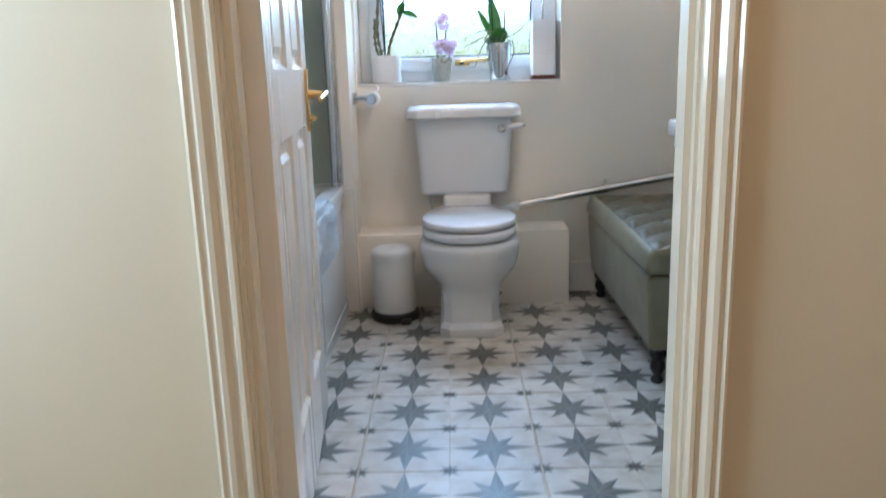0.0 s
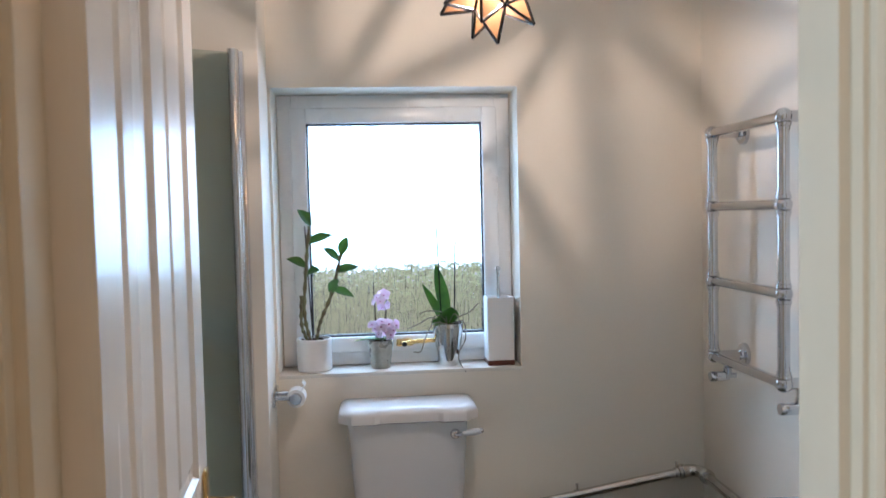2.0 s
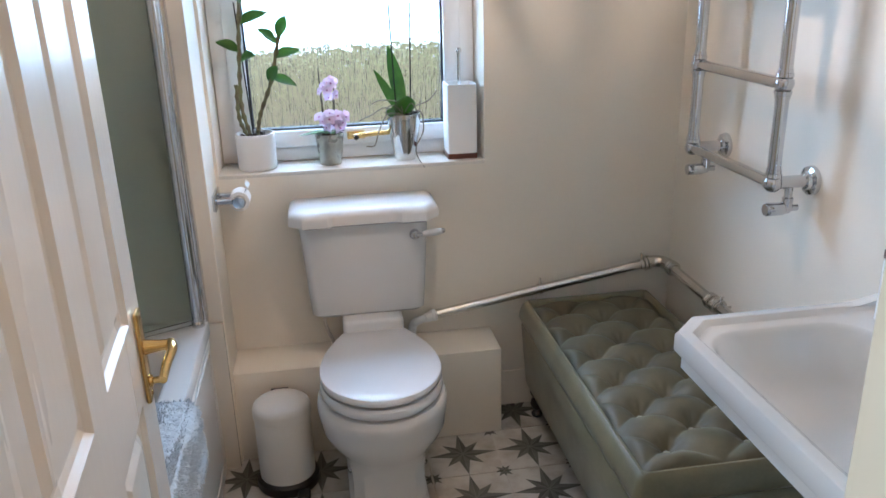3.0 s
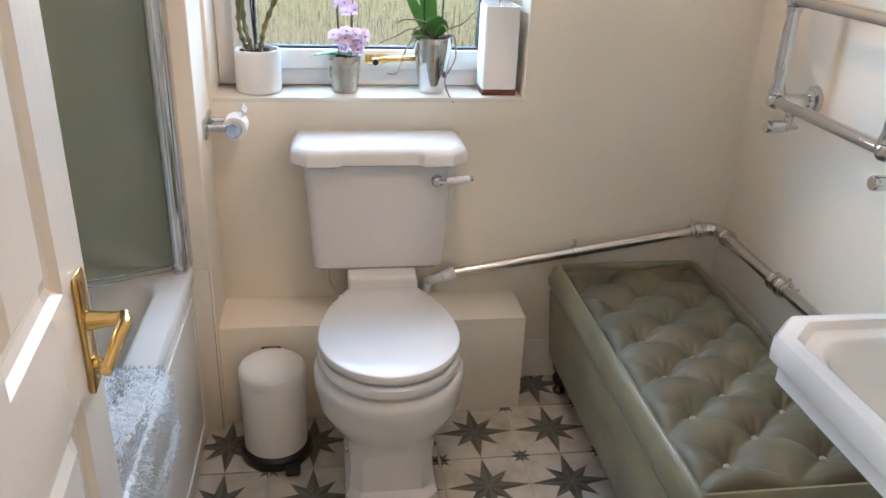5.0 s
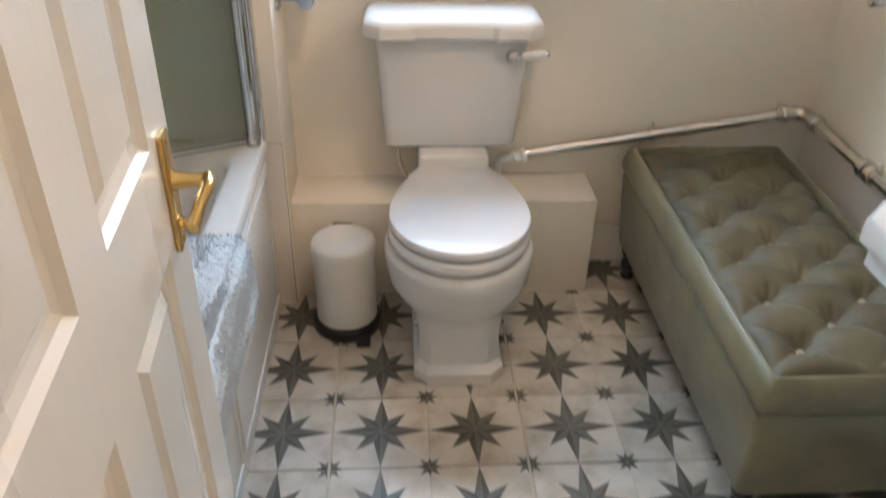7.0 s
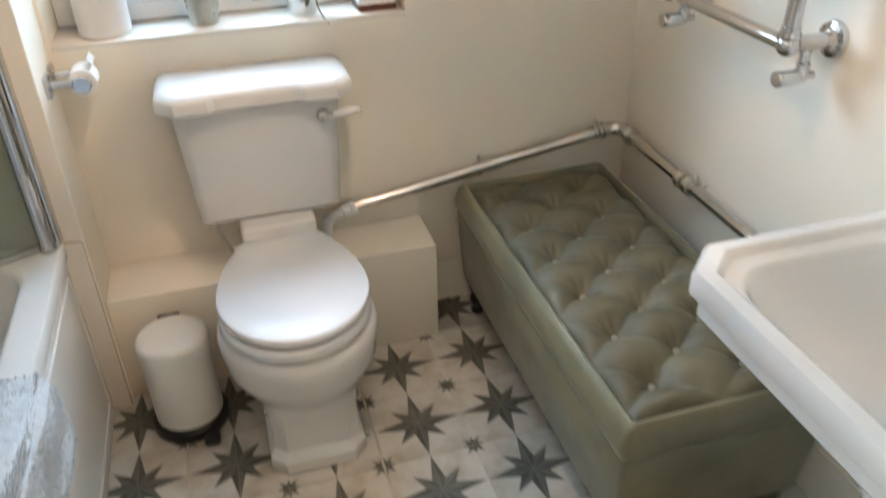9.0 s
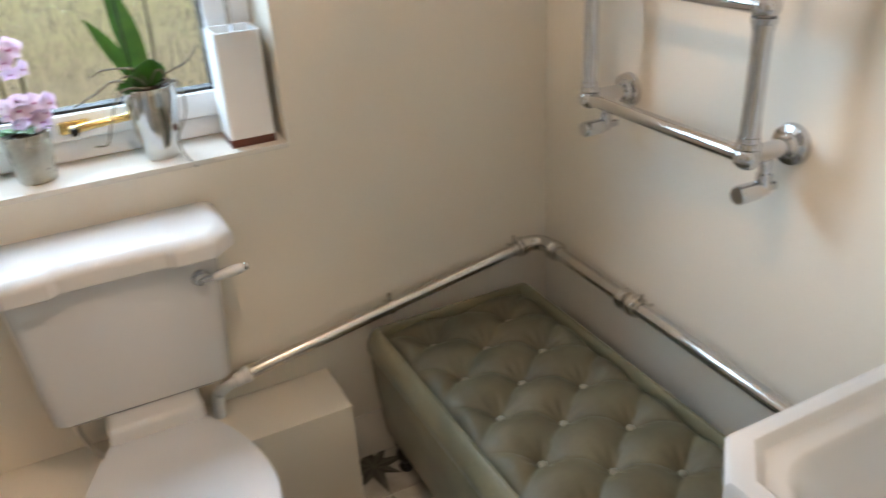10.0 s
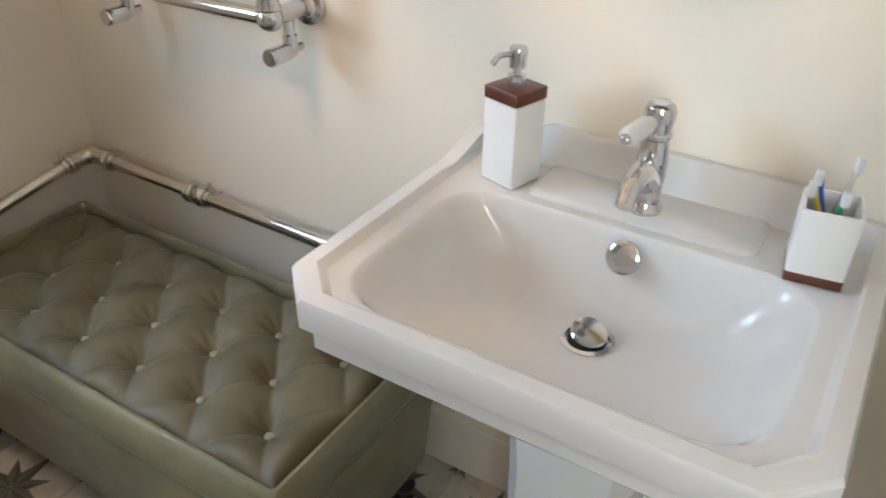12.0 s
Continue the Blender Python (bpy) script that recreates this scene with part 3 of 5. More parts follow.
# ---- door: open leaf with four raised panels ----
def door_leaf():
    W, H, D = 0.738, 1.985, 0.040
    at = Vector((OPEN_L, FRONT, 0.008))
    d = tagged(new("door_1"), "white painted four-panel door standing open into the bathroom", "door", kind="structure")
    spin = pose(at.x, at.y, at.z, 0, 0, 94.6)

    def put(name, bm, material, parent, label="", smooth=30):
        ob = new(name, mesh_of(name, bm, smooth))
        ob.data.materials.append(material)
        ob.parent = parent
        return tagged(ob, label)

    # the leaf in its own axes: x along its width, y through it (hall face at -D), z up
    bm = bmesh.new()
    stile, mun = 0.108, 0.098
    pw = (W - 2 * stile - mun) / 2
    cols = ((stile, stile + pw), (stile + pw + mun, W - stile))
    rows = ((0.205, 0.815), (0.955, 1.845))
    xs = sorted({0.003, W, *[v for c in cols for v in c]})
    zs = sorted({0.0, H, *[v for c in rows for v in c]})
    for face, s in ((-D, -1), (0.0, 1)):
        for x0, x1 in zip(xs, xs[1:]):
            for z0, z1 in zip(zs, zs[1:]):
                if (x0, x1) in cols and (z0, z1) in rows:
                    steps = ((0, 0), (0.008, -0.009), (0.020, -0.012), (0.030, -0.011), (0.044, -0.003), (0.052, -0.002))
                    loft([[(x0 + i, face + s * o, z0 + i), (x1 - i, face + s * o, z0 + i), (x1 - i, face + s * o, z1 - i), (x0 + i, face + s * o, z1 - i)] for i, o in steps], False, True, bm)
                else:
                    bm.faces.new([bm.verts.new(p) for p in ((x0, face, z0), (x1, face, z0), (x1, face, z1), (x0, face, z1))])
    for a, b in (((0.003, 0), (W, 0)), ((0.003, H), (W, H))):
        bm.faces.new([bm.verts.new(p) for p in ((a[0], -D, a[1]), (b[0], -D, b[1]), (b[0], 0, b[1]), (a[0], 0, a[1]))])
    for x in (0.003, W):
        bm.faces.new([bm.verts.new(p) for p in ((x, -D, 0), (x, 0, 0), (x, 0, H), (x, -D, H))])
    bmesh.ops.remove_doubles(bm, verts=bm.verts, dist=0.0002)
    leaf = put("leaf", bm, M_DOOR, d, smooth=18)
    for face, s in ((-D, -1), (0.0, 1)):
        o = lambda v: face + s * v  # noqa: E731
        lo, hi = sorted((o(0), o(0.008)))
        hd = put("handle_plate", box(W - 0.072, W - 0.034, lo, hi, 0.795, 0.955, 0.003), M_BRASS, leaf, "polished brass handle plate")
        x, z = W - 0.053, 0.890
        bm = turned((x, o(0.006), z), (x, o(0.052), z), [(0, 0.0135), (0.2, 0.012), (0.6, 0.0095), (1.0, 0.009)])
        pts = bend([(x + 0.004, o(0.048), z), (x - 0.02, o(0.052), z + 0.001), (x - 0.06, o(0.047), z - 0.004), (x - 0.105, o(0.044), z - 0.010)], 6)
        tube(pts, 0.008, 12, bm, radii=[0.0095 - 0.003 * i / len(pts) for i in range(len(pts))])
        put("lever", bm, M_BRASS, hd, "brass lever")
        put("thumb_turn", turned((x, o(0.006), 0.828), (x, o(0.024), 0.828), [(0, 0.011), (0.35, 0.010), (0.4, 0.006), (1, 0.006)]), M_BRASS, hd, "brass privacy turn")
        for zz in (0.806, 0.944):
            put("screw", ball((x, o(0.008), zz), 0.004, squash=(1, 0.4, 1), u=10, v=6), M_BRASS, hd)
    put("latch", box(W - 0.001, W + 0.0015, -0.031, -0.009, 0.85, 0.93), M_BRASS, leaf, "brass latch plate")
    for z in (0.16, 1.0, 1.76):
        put("hinge", tube([(0.0, 0.006, z), (0.0, 0.006, z + 0.09)], 0.006, 10), M_STEEL, leaf, "steel butt hinge")
    d.matrix_world = spin
    return d


door_leaf()


# ---- window ----
def window():
    w = thing("window_1", (0.18, 0.66, WIN_B), "white framed window with rain-patterned glass", "window", kind="structure")
    y0, y1 = 0.655, 0.715

    def rect(a, b, c, d, t, ya, yb, bevel=0.004):
        bm = box(a, a + t, ya, yb, c, d, bevel)
        box(b - t, b, ya, yb, c, d, bevel, bm=bm)
        box(a + t - 0.001, b - t + 0.001, ya, yb, c, c + t, bevel, bm=bm)
        box(a + t - 0.001, b - t + 0.001, ya, yb, d - t, d, bevel, bm=bm)
        return bm

    L, R, B, TP = WIN_L + 0.002, WIN_R - 0.002, WIN_B + 0.002, WIN_T - 0.002
    part("window_frame", rect(L, R, B, TP, 0.052, y0 + 0.008, y1), M_UPVC, w)
    sash = part("sash", rect(L + 0.046, R - 0.046, B + 0.046, TP - 0.046, 0.055, y0 - 0.008, y1 - 0.01, 0.006), M_UPVC, w)
    gl = 0.046 + 0.055
    part("gasket", rect(L + gl - 0.001, R - gl + 0.001, B + gl - 0.001, TP - gl + 0.001, 0.007, y0 + 0.004, y1 - 0.02, 0), M_RUBBER, sash, "black rubber gasket")
    pane = part("pane", box(L + gl, R - gl, y0 + 0.016, y0 + 0.022, B + gl, TP - gl), M_GLASS, sash, "rain-patterned obscured glass", smooth=0)
    pane.visible_shadow = False
    hz = WIN_B + 0.078
    bm = box(0.165, 0.225, y0 - 0.016, y0 - 0.007, hz - 0.013, hz + 0.013, 0.004)
    tube(bend([(0.185, y0 - 0.018, hz), (0.200, y0 - 0.040, hz + 0.002), (0.240, y0 - 0.044, hz + 0.007), (0.305, y0 - 0.040, hz + 0.009)], 6), 0.008, 12, bm)
    handle = part("handle", bm, M_BRASS, w, "gold coloured window handle")
    part("keyhole", turned((0.193, y0 - 0.0165, hz - 0.002), (0.193, y0 - 0.051, hz - 0.002), [(0, 0.009), (1, 0.008)]), M_BLACK, handle, "dark key lock")
    part("window_sill", box(WIN_L + 0.001, WIN_R - 0.001, BACK - 0.001, y0 + 0.009, WIN_B - 0.01, WIN_B + 0.002, 0.001), M_GLOSS, w, "white painted sill board")


window()


# ---- star lamp ----
def star_lamp():
    c = Vector((0.377, -0.32, 1.955))
    s = thing("star_pendant_lamp", c, "lit pointed star pendant lamp of amber glass with black seams", "pendant lamp")
    ico = bmesh.new()
    bmesh.ops.create_icosphere(ico, subdivisions=1, radius=0.070)
    spin = Matrix.Rotation(radians(31.7), 3, "Y")
    faces = [[spin @ v.co for v in f.verts] for f in ico.faces]
    ico.free()
    lead = bmesh.new()
    seen = set()
    for tri in faces:
        mid = sum(tri, Vector()) / 3
        tip = c + mid.normalized() * 0.136
        base = [c + p for p in tri]
        for i in range(3):
            a, b = base[i], base[(i + 1) % 3]
            bm = bmesh.new()
            bm.faces.new([bm.verts.new(p) for p in (a, b, tip)])
            bmesh.ops.solidify(bm, geom=bm.faces[:], thickness=0.0015)
            pane = part("glass_panel", bm, M_STARGLASS, s, smooth=0)
            pane.visible_shadow = False
            tube([a, tip], 0.0040, 6, lead)
            key = tuple(sorted((tuple(round(v, 4) for v in a), tuple(round(v, 4) for v in b))))
            if key not in seen:
                seen.add(key)
                tube([a, b], 0.0038, 6, lead)
    part("seams", lead, M_LEAD, s, "black leaded seams")
    part("bulb", ball(c + Vector((0, 0, 0.02)), 0.014, squash=(1, 1, 1.3)), M_BULB, s, "glowing bulb").visible_shadow = False
    part("cap", lathe(c.x, c.y, [(0.030, c.z + 0.122), (0.028, c.z + 0.134), (0.010, c.z + 0.150), (0.008, c.z + 0.160)], 20), M_LEAD, s, "black metal cap")
    part("cord", tube([(c.x, c.y, c.z + 0.155), (c.x, c.y, CEIL - 0.02)], 0.003, 8), M_LEAD, s, "black cord")
    part("ceiling_rose", lathe(c.x, c.y, [(0.045, CEIL), (0.045, CEIL - 0.008), (0.030, CEIL - 0.022), (0.008, CEIL - 0.026)], 28), M_PLASTIC, s)


star_lamp()


# ---- toilet ----
def toilet():
    X = 0.197
    t = thing("toilet", (X, 0.15, 0), "white close-coupled ceramic toilet with closed seat and lever cistern", "toilet")

    def oval(w, front, back, z, cf, cb):
        return rr(X - w / 2, X + w / 2, front, back, (min(cf, w / 2 - 0.001), min(cb, w / 2 - 0.001)), z, 10)

    cut = lambda w, front, back, z, c: rr(X - w / 2, X + w / 2, front, back, c, z, 10, False)  # noqa: E731
    def egg(s, z, front=-0.110, wide=0.173):
        """Seat outline: round at the front, drawn in towards the hinges."""
        yc, back, half = 0.085, 0.333, []
        for i in range(11):
            a = radians(-90 + (i + 0.5) * 90 / 11)
            half.append((wide * math.cos(a), yc + (yc - front) * math.sin(a)))
        for i in range(11):
            f = i / 10
            half.append((wide - (wide - 0.094) * f ** 1.9, yc + (back - yc) * f))
        pts = half + [(-x, y) for x, y in half[::-1]]
        return [(X + x * s, 0.11 + (y - 0.11) * s, z) for x, y in pts]

    foot = lambda w, front, back, z, c: rr(X - w / 2, X + w / 2, front, back, (c, 0.01), z, 10, False)  # noqa: E731
    rings = [foot(0.226, -0.070, 0.34, 0.0, 0.034), foot(0.230, -0.072, 0.34, 0.006, 0.034), foot(0.229, -0.072, 0.34, 0.034, 0.034), foot(0.220, -0.064, 0.34, 0.042, 0.032),
             foot(0.205, -0.052, 0.34, 0.052, 0.030), foot(0.200, -0.048, 0.34, 0.10, 0.028), foot(0.204, -0.048, 0.34, 0.150, 0.032),
             oval(0.222, -0.058, 0.34, 0.175, 0.085, 0.04), oval(0.258, -0.072, 0.34, 0.197, 0.12, 0.06), oval(0.318, -0.090, 0.34, 0.228, 0.15, 0.08),
             oval(0.350, -0.102, 0.34, 0.258, 0.168, 0.09), egg(1.0, 0.288, -0.108, 0.182), egg(1.0, 0.300, -0.111, 0.1845), egg(1.0, 0.322, -0.112, 0.185),
             egg(1.0, 0.335, -0.109, 0.182), egg(0.98, 0.345, -0.106, 0.178), egg(0.93, 0.349, -0.10, 0.172)]
    pan = part("pan", loft(rings), M_CERAMIC, t)
    part("neck", box(X - 0.094, X + 0.094, 0.318, 0.47, 0.30, 0.455, 0.012, 3), M_CERAMIC, t)
    part("seat", loft([egg(0.955, 0.3535), egg(0.99, 0.358), egg(1.005, 0.366), egg(1.0, 0.382), egg(0.975, 0.388)]), M_SEAT, t)
    part("lid", loft([egg(0.965, 0.3945), egg(0.990, 0.398), egg(1.0, 0.404), egg(0.997, 0.412), egg(0.985, 0.417), egg(0.95, 0.4195), egg(0.6, 0.4215), egg(0.2, 0.422)]), M_SEAT, t, "closed glossy white seat lid")
    for dx in (-0.10, 0.10):
        part("lid_buffer", box(X + dx - 0.008, X + dx + 0.008, 0.02, 0.035, 0.3875, 0.395), M_PLASTIC, t)
    for dx in (-0.07, 0.07):
        part("seat_hinge", turned((X + dx - 0.012, 0.338, 0.392), (X + dx + 0.012, 0.338, 0.392), [(0, 0.010), (1, 0.010)]), M_CHROME, t, "chrome seat hinge")
    for sx in (-1, 1):
        part("floor_bolt_cap", turned((X + sx * 0.098, 0.0, 0.148), (X + sx * 0.112, -0.004, 0.148), [(0, 0.008), (0.7, 0.008), (1, 0.004)]), M_CHROME, pan, "chrome bolt cap")
    body = lambda w, front, z, c=0.03: rr(X - 0.008 - w / 2, X - 0.008 + w / 2, front, 0.504, (c, 0.01), z, 5)  # noqa: E731
    cistern = part("cistern", loft([body(0.335, 0.378, 0.452), body(0.352, 0.367, 0.462), body(0.362, 0.364, 0.52), body(0.382, 0.358, 0.69), body(0.392, 0.355, 0.762)]), M_CERAMIC, t)
    def lid_ring(g, z, n=0.012):
        """Outline with cut corners and a shallow step back along the middle of the front."""
        x0, x1, y0, y1, c = X - 0.006 - 0.226 + g, X - 0.006 + 0.226 - g, 0.322 + g, 0.506, 0.042
        m = X - 0.006
        return [(m - 0.095, y0 + n, z), (m + 0.095, y0 + n, z), (m + 0.110, y0, z), (x1 - c, y0, z), (x1, y0 + c, z), (x1, y1, z), (x0, y1, z), (x0, y0 + c, z), (x0 + c, y0, z), (m - 0.110, y0, z)]

    bm = loft([lid_ring(0.010, 0.756), lid_ring(0, 0.762), lid_ring(0, 0.785), lid_ring(0.004, 0.795), lid_ring(0.015, 0.804), lid_ring(0.028, 0.8075)])
    bmesh.ops.bevel(bm, geom=[e for e in bm.edges if len(e.link_faces) == 2 and e.calc_face_angle(0) > 0.5], offset=0.006, segments=3, affect="EDGES")
    part("cistern_lid", bm, M_CERAMIC, t, smooth=36)
    lx, ly, lz = 0.340, 0.354, 0.713
    lever = part("flush_lever", turned((lx, ly + 0.004, lz), (lx, ly - 0.016, lz), [(0, 0.017), (0.3, 0.017), (0.5, 0.013), (0.8, 0.012), (1, 0.007)]), M_CHROME, cistern, "chrome flush lever")
    part("lever_arm", turned((lx, ly - 0.014, lz), (lx + 0.022, ly - 0.020, lz + 0.004), [(0, 0.005), (1, 0.006)]), M_CHROME, lever)
    part("lever_tip", ball((lx + 0.083, ly - 0.028, lz + 0.014), 0.008), M_CHROME, lever)
    part("lever_handle", turned((lx + 0.022, ly - 0.020, lz + 0.004), (lx + 0.080, ly - 0.028, lz + 0.013), [(0, 0.007), (0.15, 0.010), (0.7, 0.011), (1, 0.0085)]), M_CERAMIC, lever, "white ceramic lever end")
    part("supply_hose", tube(bend([(0.055, 0.42, 0.47), (0.05, 0.40, 0.42), (0.07, 0.40, 0.36), (0.085, 0.42, 0.30)]), 0.006, 10), M_STEEL, t, "braided supply hose")


toilet()


# ---- pedal bin ----
def pedal_bin():
    x, y = -0.097, 0.195
    b = thing("pedal_bin", (x, y, 0), "small cream enamel pedal bin with black base", "pedal bin")
    base = part("base", lathe(x, y, [(0.090, 0.0), (0.094, 0.006), (0.0935, 0.030), (0.086, 0.038)], 44), M_BLACK, b, "black plastic base ring")
    part("body", lathe(x, y, [(0.0815, 0.034), (0.0825, 0.039), (0.0825, 0.232), (0.081, 0.236)], 44), M_BIN, b)
    part("lid", lathe(x, y, [(0.080, 0.2365), (0.0855, 0.238), (0.0855, 0.262), (0.082, 0.272), (0.072, 0.280), (0.045, 0.285), (0.015, 0.2865)], 44), M_BIN, b)
    part("pedal", box(x + 0.028, x + 0.066, y - 0.118, y - 0.076, 0.004, 0.022, 0.006), M_BLACK, base, "black pedal")
    part("hinge", box(x - 0.035, x + 0.02, y + 0.078, y + 0.100, 0.225, 0.270, 0.005), M_BLACK, b, "black lid hinge")


pedal_bin()


# ---- ottoman ----
def ottoman():
    x0, x1, y0, y1 = 0.692, 1.153, -0.560, 0.456
    o = thing("ottoman", ((x0 + x1) / 2, (y0 + y1) / 2, 0), "sage green velvet ottoman bench with button-tufted lid and black legs", "ottoman")
    sides = [(0.030, 0.112), (0.023, 0.117), (0.020, 0.130), (0.012, 0.240), (0.006, 0.336), (0.010, 0.344), (0.020, 0.350)]
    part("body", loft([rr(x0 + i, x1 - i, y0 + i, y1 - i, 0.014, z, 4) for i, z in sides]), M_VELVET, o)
    e = 0.032
    prof = [(0.018, 0.3505), (0.006, 0.352), (0.001, 0.357), (-0.001, 0.366), (0.000, 0.382), (0.004, 0.396), (0.008, 0.409), (0.014, 0.4195), (0.021, 0.4250), (0.027, 0.4245), (0.031, 0.4180), (e, 0.408), (e + 0.001, 0.385)]
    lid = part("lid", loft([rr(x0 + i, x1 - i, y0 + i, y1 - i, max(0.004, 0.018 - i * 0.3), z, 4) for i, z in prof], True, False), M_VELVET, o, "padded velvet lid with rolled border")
    buttons = [(bx, by) for bx, ys in ((0.820, (0.338, 0.186, 0.033, -0.121, -0.274, -0.430)), (0.921, (0.264, 0.110, -0.045, -0.203, -0.350, -0.49)), (1.026, (0.338, 0.188, 0.032, -0.122, -0.270, -0.425))) for by in ys if by > -0.48]
    nx, ny = 96, 240
    bm = bmesh.new()
    grid = []
    a0, a1, b0, b1 = x0 + e + 0.001, x1 - e - 0.001, y0 + e + 0.001, y1 - e - 0.001
    px, py = 0.103, 0.154
    for j in range(ny + 1):
        row = []
        for i in range(nx + 1):
            x, y = a0 + (a1 - a0) * i / nx, b0 + (b1 - b0) * j / ny
            u, v = (x - 0.820) / px, (y - 0.033) / py
            # creases run from button to button along the diamonds
            p, q = u / 2 + v, u / 2 - v
            fp, fq = abs((p + 0.5) % 1 - 0.5), abs((q + 0.5) % 1 - 0.5)
            inside = min(1.0, min(x - a0, a1 - x, y - b0, b1 - y) / 0.042)
            puff = math.sin(math.pi * fp) * math.sin(math.pi * fq)
            z = 0.387 + (1 - (1 - inside) ** 2) ** 0.5 * (0.026 + 0.021 * puff ** 0.80)
            d2, nearx, neary = min(((x - bx) ** 2 + (y - by) ** 2, bx, by) for bx, by in buttons)
            d = d2 ** 0.5
            z -= (0.019 * math.exp(-(d / 0.033) ** 2) + 0.009 * math.exp(-(d / 0.016) ** 2)) * inside ** 0.5
            # small gathers of cloth fan out from every button
            fan = math.atan2(y - neary, x - nearx) * 9 + 2.5 * noise.noise(Vector((nearx * 31, neary * 31, 0)))
            z += 0.0019 * math.sin(fan) * math.exp(-((d - 0.028) / 0.014) ** 2) * inside
            z += 0.0016 * noise.noise(Vector((x * 34, y * 26, 3))) * inside
            row.append(bm.verts.new((x, y, z)))
        grid.append(row)
    for j in range(ny):
        for i in range(nx):
            bm.faces.new((grid[j][i], grid[j][i + 1], grid[j + 1][i + 1], grid[j + 1][i]))
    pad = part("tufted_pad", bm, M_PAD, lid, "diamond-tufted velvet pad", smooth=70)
    for bx, by in buttons:
        part("button", ball((bx, by, 0.3900), 0.0085, squash=(1, 1, 0.6), u=12, v=8), M_BUTTON, pad)
    for lx in (x0 + 0.055, x1 - 0.055):
        for ly in (y0 + 0.055, y1 - 0.055):
            part("leg", lathe(lx, ly, [(0.015, 0.0), (0.019, 0.004), (0.020, 0.012), (0.014, 0.020), (0.012, 0.026), (0.019, 0.034), (0.024, 0.050), (0.020, 0.066), (0.015, 0.074), (0.022, 0.082), (0.026, 0.092), (0.027, 0.113)], 20), M_BLACKWOOD, o, "turned black leg")


ottoman()


# ---- bath, panel, screen ----
def bath():
    x0, x1, y0, y1, h = LEFT + 0.003, -0.287, FRONT + 0.004, END_Y - 0.003, 0.512
    b = thing("bathtub", ((x0 + x1) / 2, (y0 + y1) / 2, 0), "white built-in bathtub along the wall", "bathtub")
    rim = lambda g, z, c=0.012: rr(x0 + g, x1 - g, y0 + g, y1 - g, c, z, 8)  # noqa: E731
    bowl = lambda g, z, c: rr(x0 + 0.045 + g, x1 - 0.072 - g, y0 + 0.075 + 1.6 * g, y1 - 0.075 - 1.2 * g, c, z, 8)  # noqa: E731
    part("tub", loft([rim(0.004, 0.470), rim(0, 0.474), rim(0, 0.506), rim(0.004, 0.512), bowl(-0.012, 0.512, 0.10), bowl(-0.004, 0.509, 0.10), bowl(0.002, 0.500, 0.10), bowl(0.02, 0.40, 0.12), bowl(0.045, 0.20, 0.13), bowl(0.07, 0.125, 0.13), bowl(0.11, 0.105, 0.10)], False, True), M_BATH, b)
    panel = part("side_panel", box(x1 - 0.026, x1 - 0.006, y0, y1, -0.003, 0.470, 0.002), M_PANEL, b, "off-white painted bath panel")
    for ya, yb in ((y0 + 0.02, -0.36), (-0.335, y1 - 0.045)):
        # raised beading round each field of the panel
        bm = box(x1 - 0.0065, x1 - 0.001, ya, yb, 0.050, 0.058, 0.002)
        box(x1 - 0.0065, x1 - 0.001, ya, yb, 0.430, 0.438, 0.002, bm=bm)
        box(x1 - 0.0065, x1 - 0.001, ya, ya + 0.008, 0.058, 0.430, 0.002, bm=bm)
        box(x1 - 0.0065, x1 - 0.001, yb - 0.008, yb, 0.058, 0.430, 0.002, bm=bm)
        part("beading", bm, M_PANEL, panel)
    part("end_upstand", box(x1 - 0.03, PILLAR_X - 0.004, END_Y - 0.016, END_Y - 0.001, -0.002, 0.50, 0.002), M_GLOSS, b, "narrow white filler strip")


bath()


def bath_screen():
    ax, ay = -0.312, 0.262
    s = thing("bath_screen", (ax, ay, 0.513), "hinged green-tinted glass bath screen with chrome post", "bath screen")
    part("wall_profile", box(ax - 0.010, ax + 0.026, ay + 0.018, END_Y - 0.001, 0.514, 1.93, 0.004), M_CHROME, s, "chrome wall profile")
    post = part("post", tube([(ax, ay, 0.516), (ax, ay, 1.93)], 0.0165, 20), M_CHROME, s, "round chrome hinge post")
    part("foot_cap", lathe(ax, ay, [(0.018, 0.5135), (0.0185, 0.516), (0.0185, 0.530), (0.017, 0.532)], 20), M_CHROME, post)
    d, n = Vector((-0.905, -0.425, 0)), Vector((0.425, -0.905, 0))
    d.normalize(), n.normalize()
    o = Vector((ax, ay, 0))
    a, b = o + d * 0.012, o + d * 0.70

    def slab(p, q, th, z0, z1):
        bm = bmesh.new()
        vs = [[bm.verts.new(c + n * k + Vector((0, 0, z))) for c, k in ((p, th), (q, th), (q, -th), (p, -th))] for z in (z0, z1)]
        bm.faces.new(vs[0][::-1]), bm.faces.new(vs[1])
        for i in range(4):
            bm.faces.new((vs[0][i], vs[0][(i + 1) % 4], vs[1][(i + 1) % 4], vs[1][i]))
        return bm

    part("pane", slab(a, b, 0.003, 0.536, 1.92), M_SCREEN, s, "green-tinted glass pane", smooth=0)
    part("seal", slab(a, b, 0.004, 0.522, 0.5355), M_CLEAR, s, "clear drip seal", smooth=0)


bath_screen()


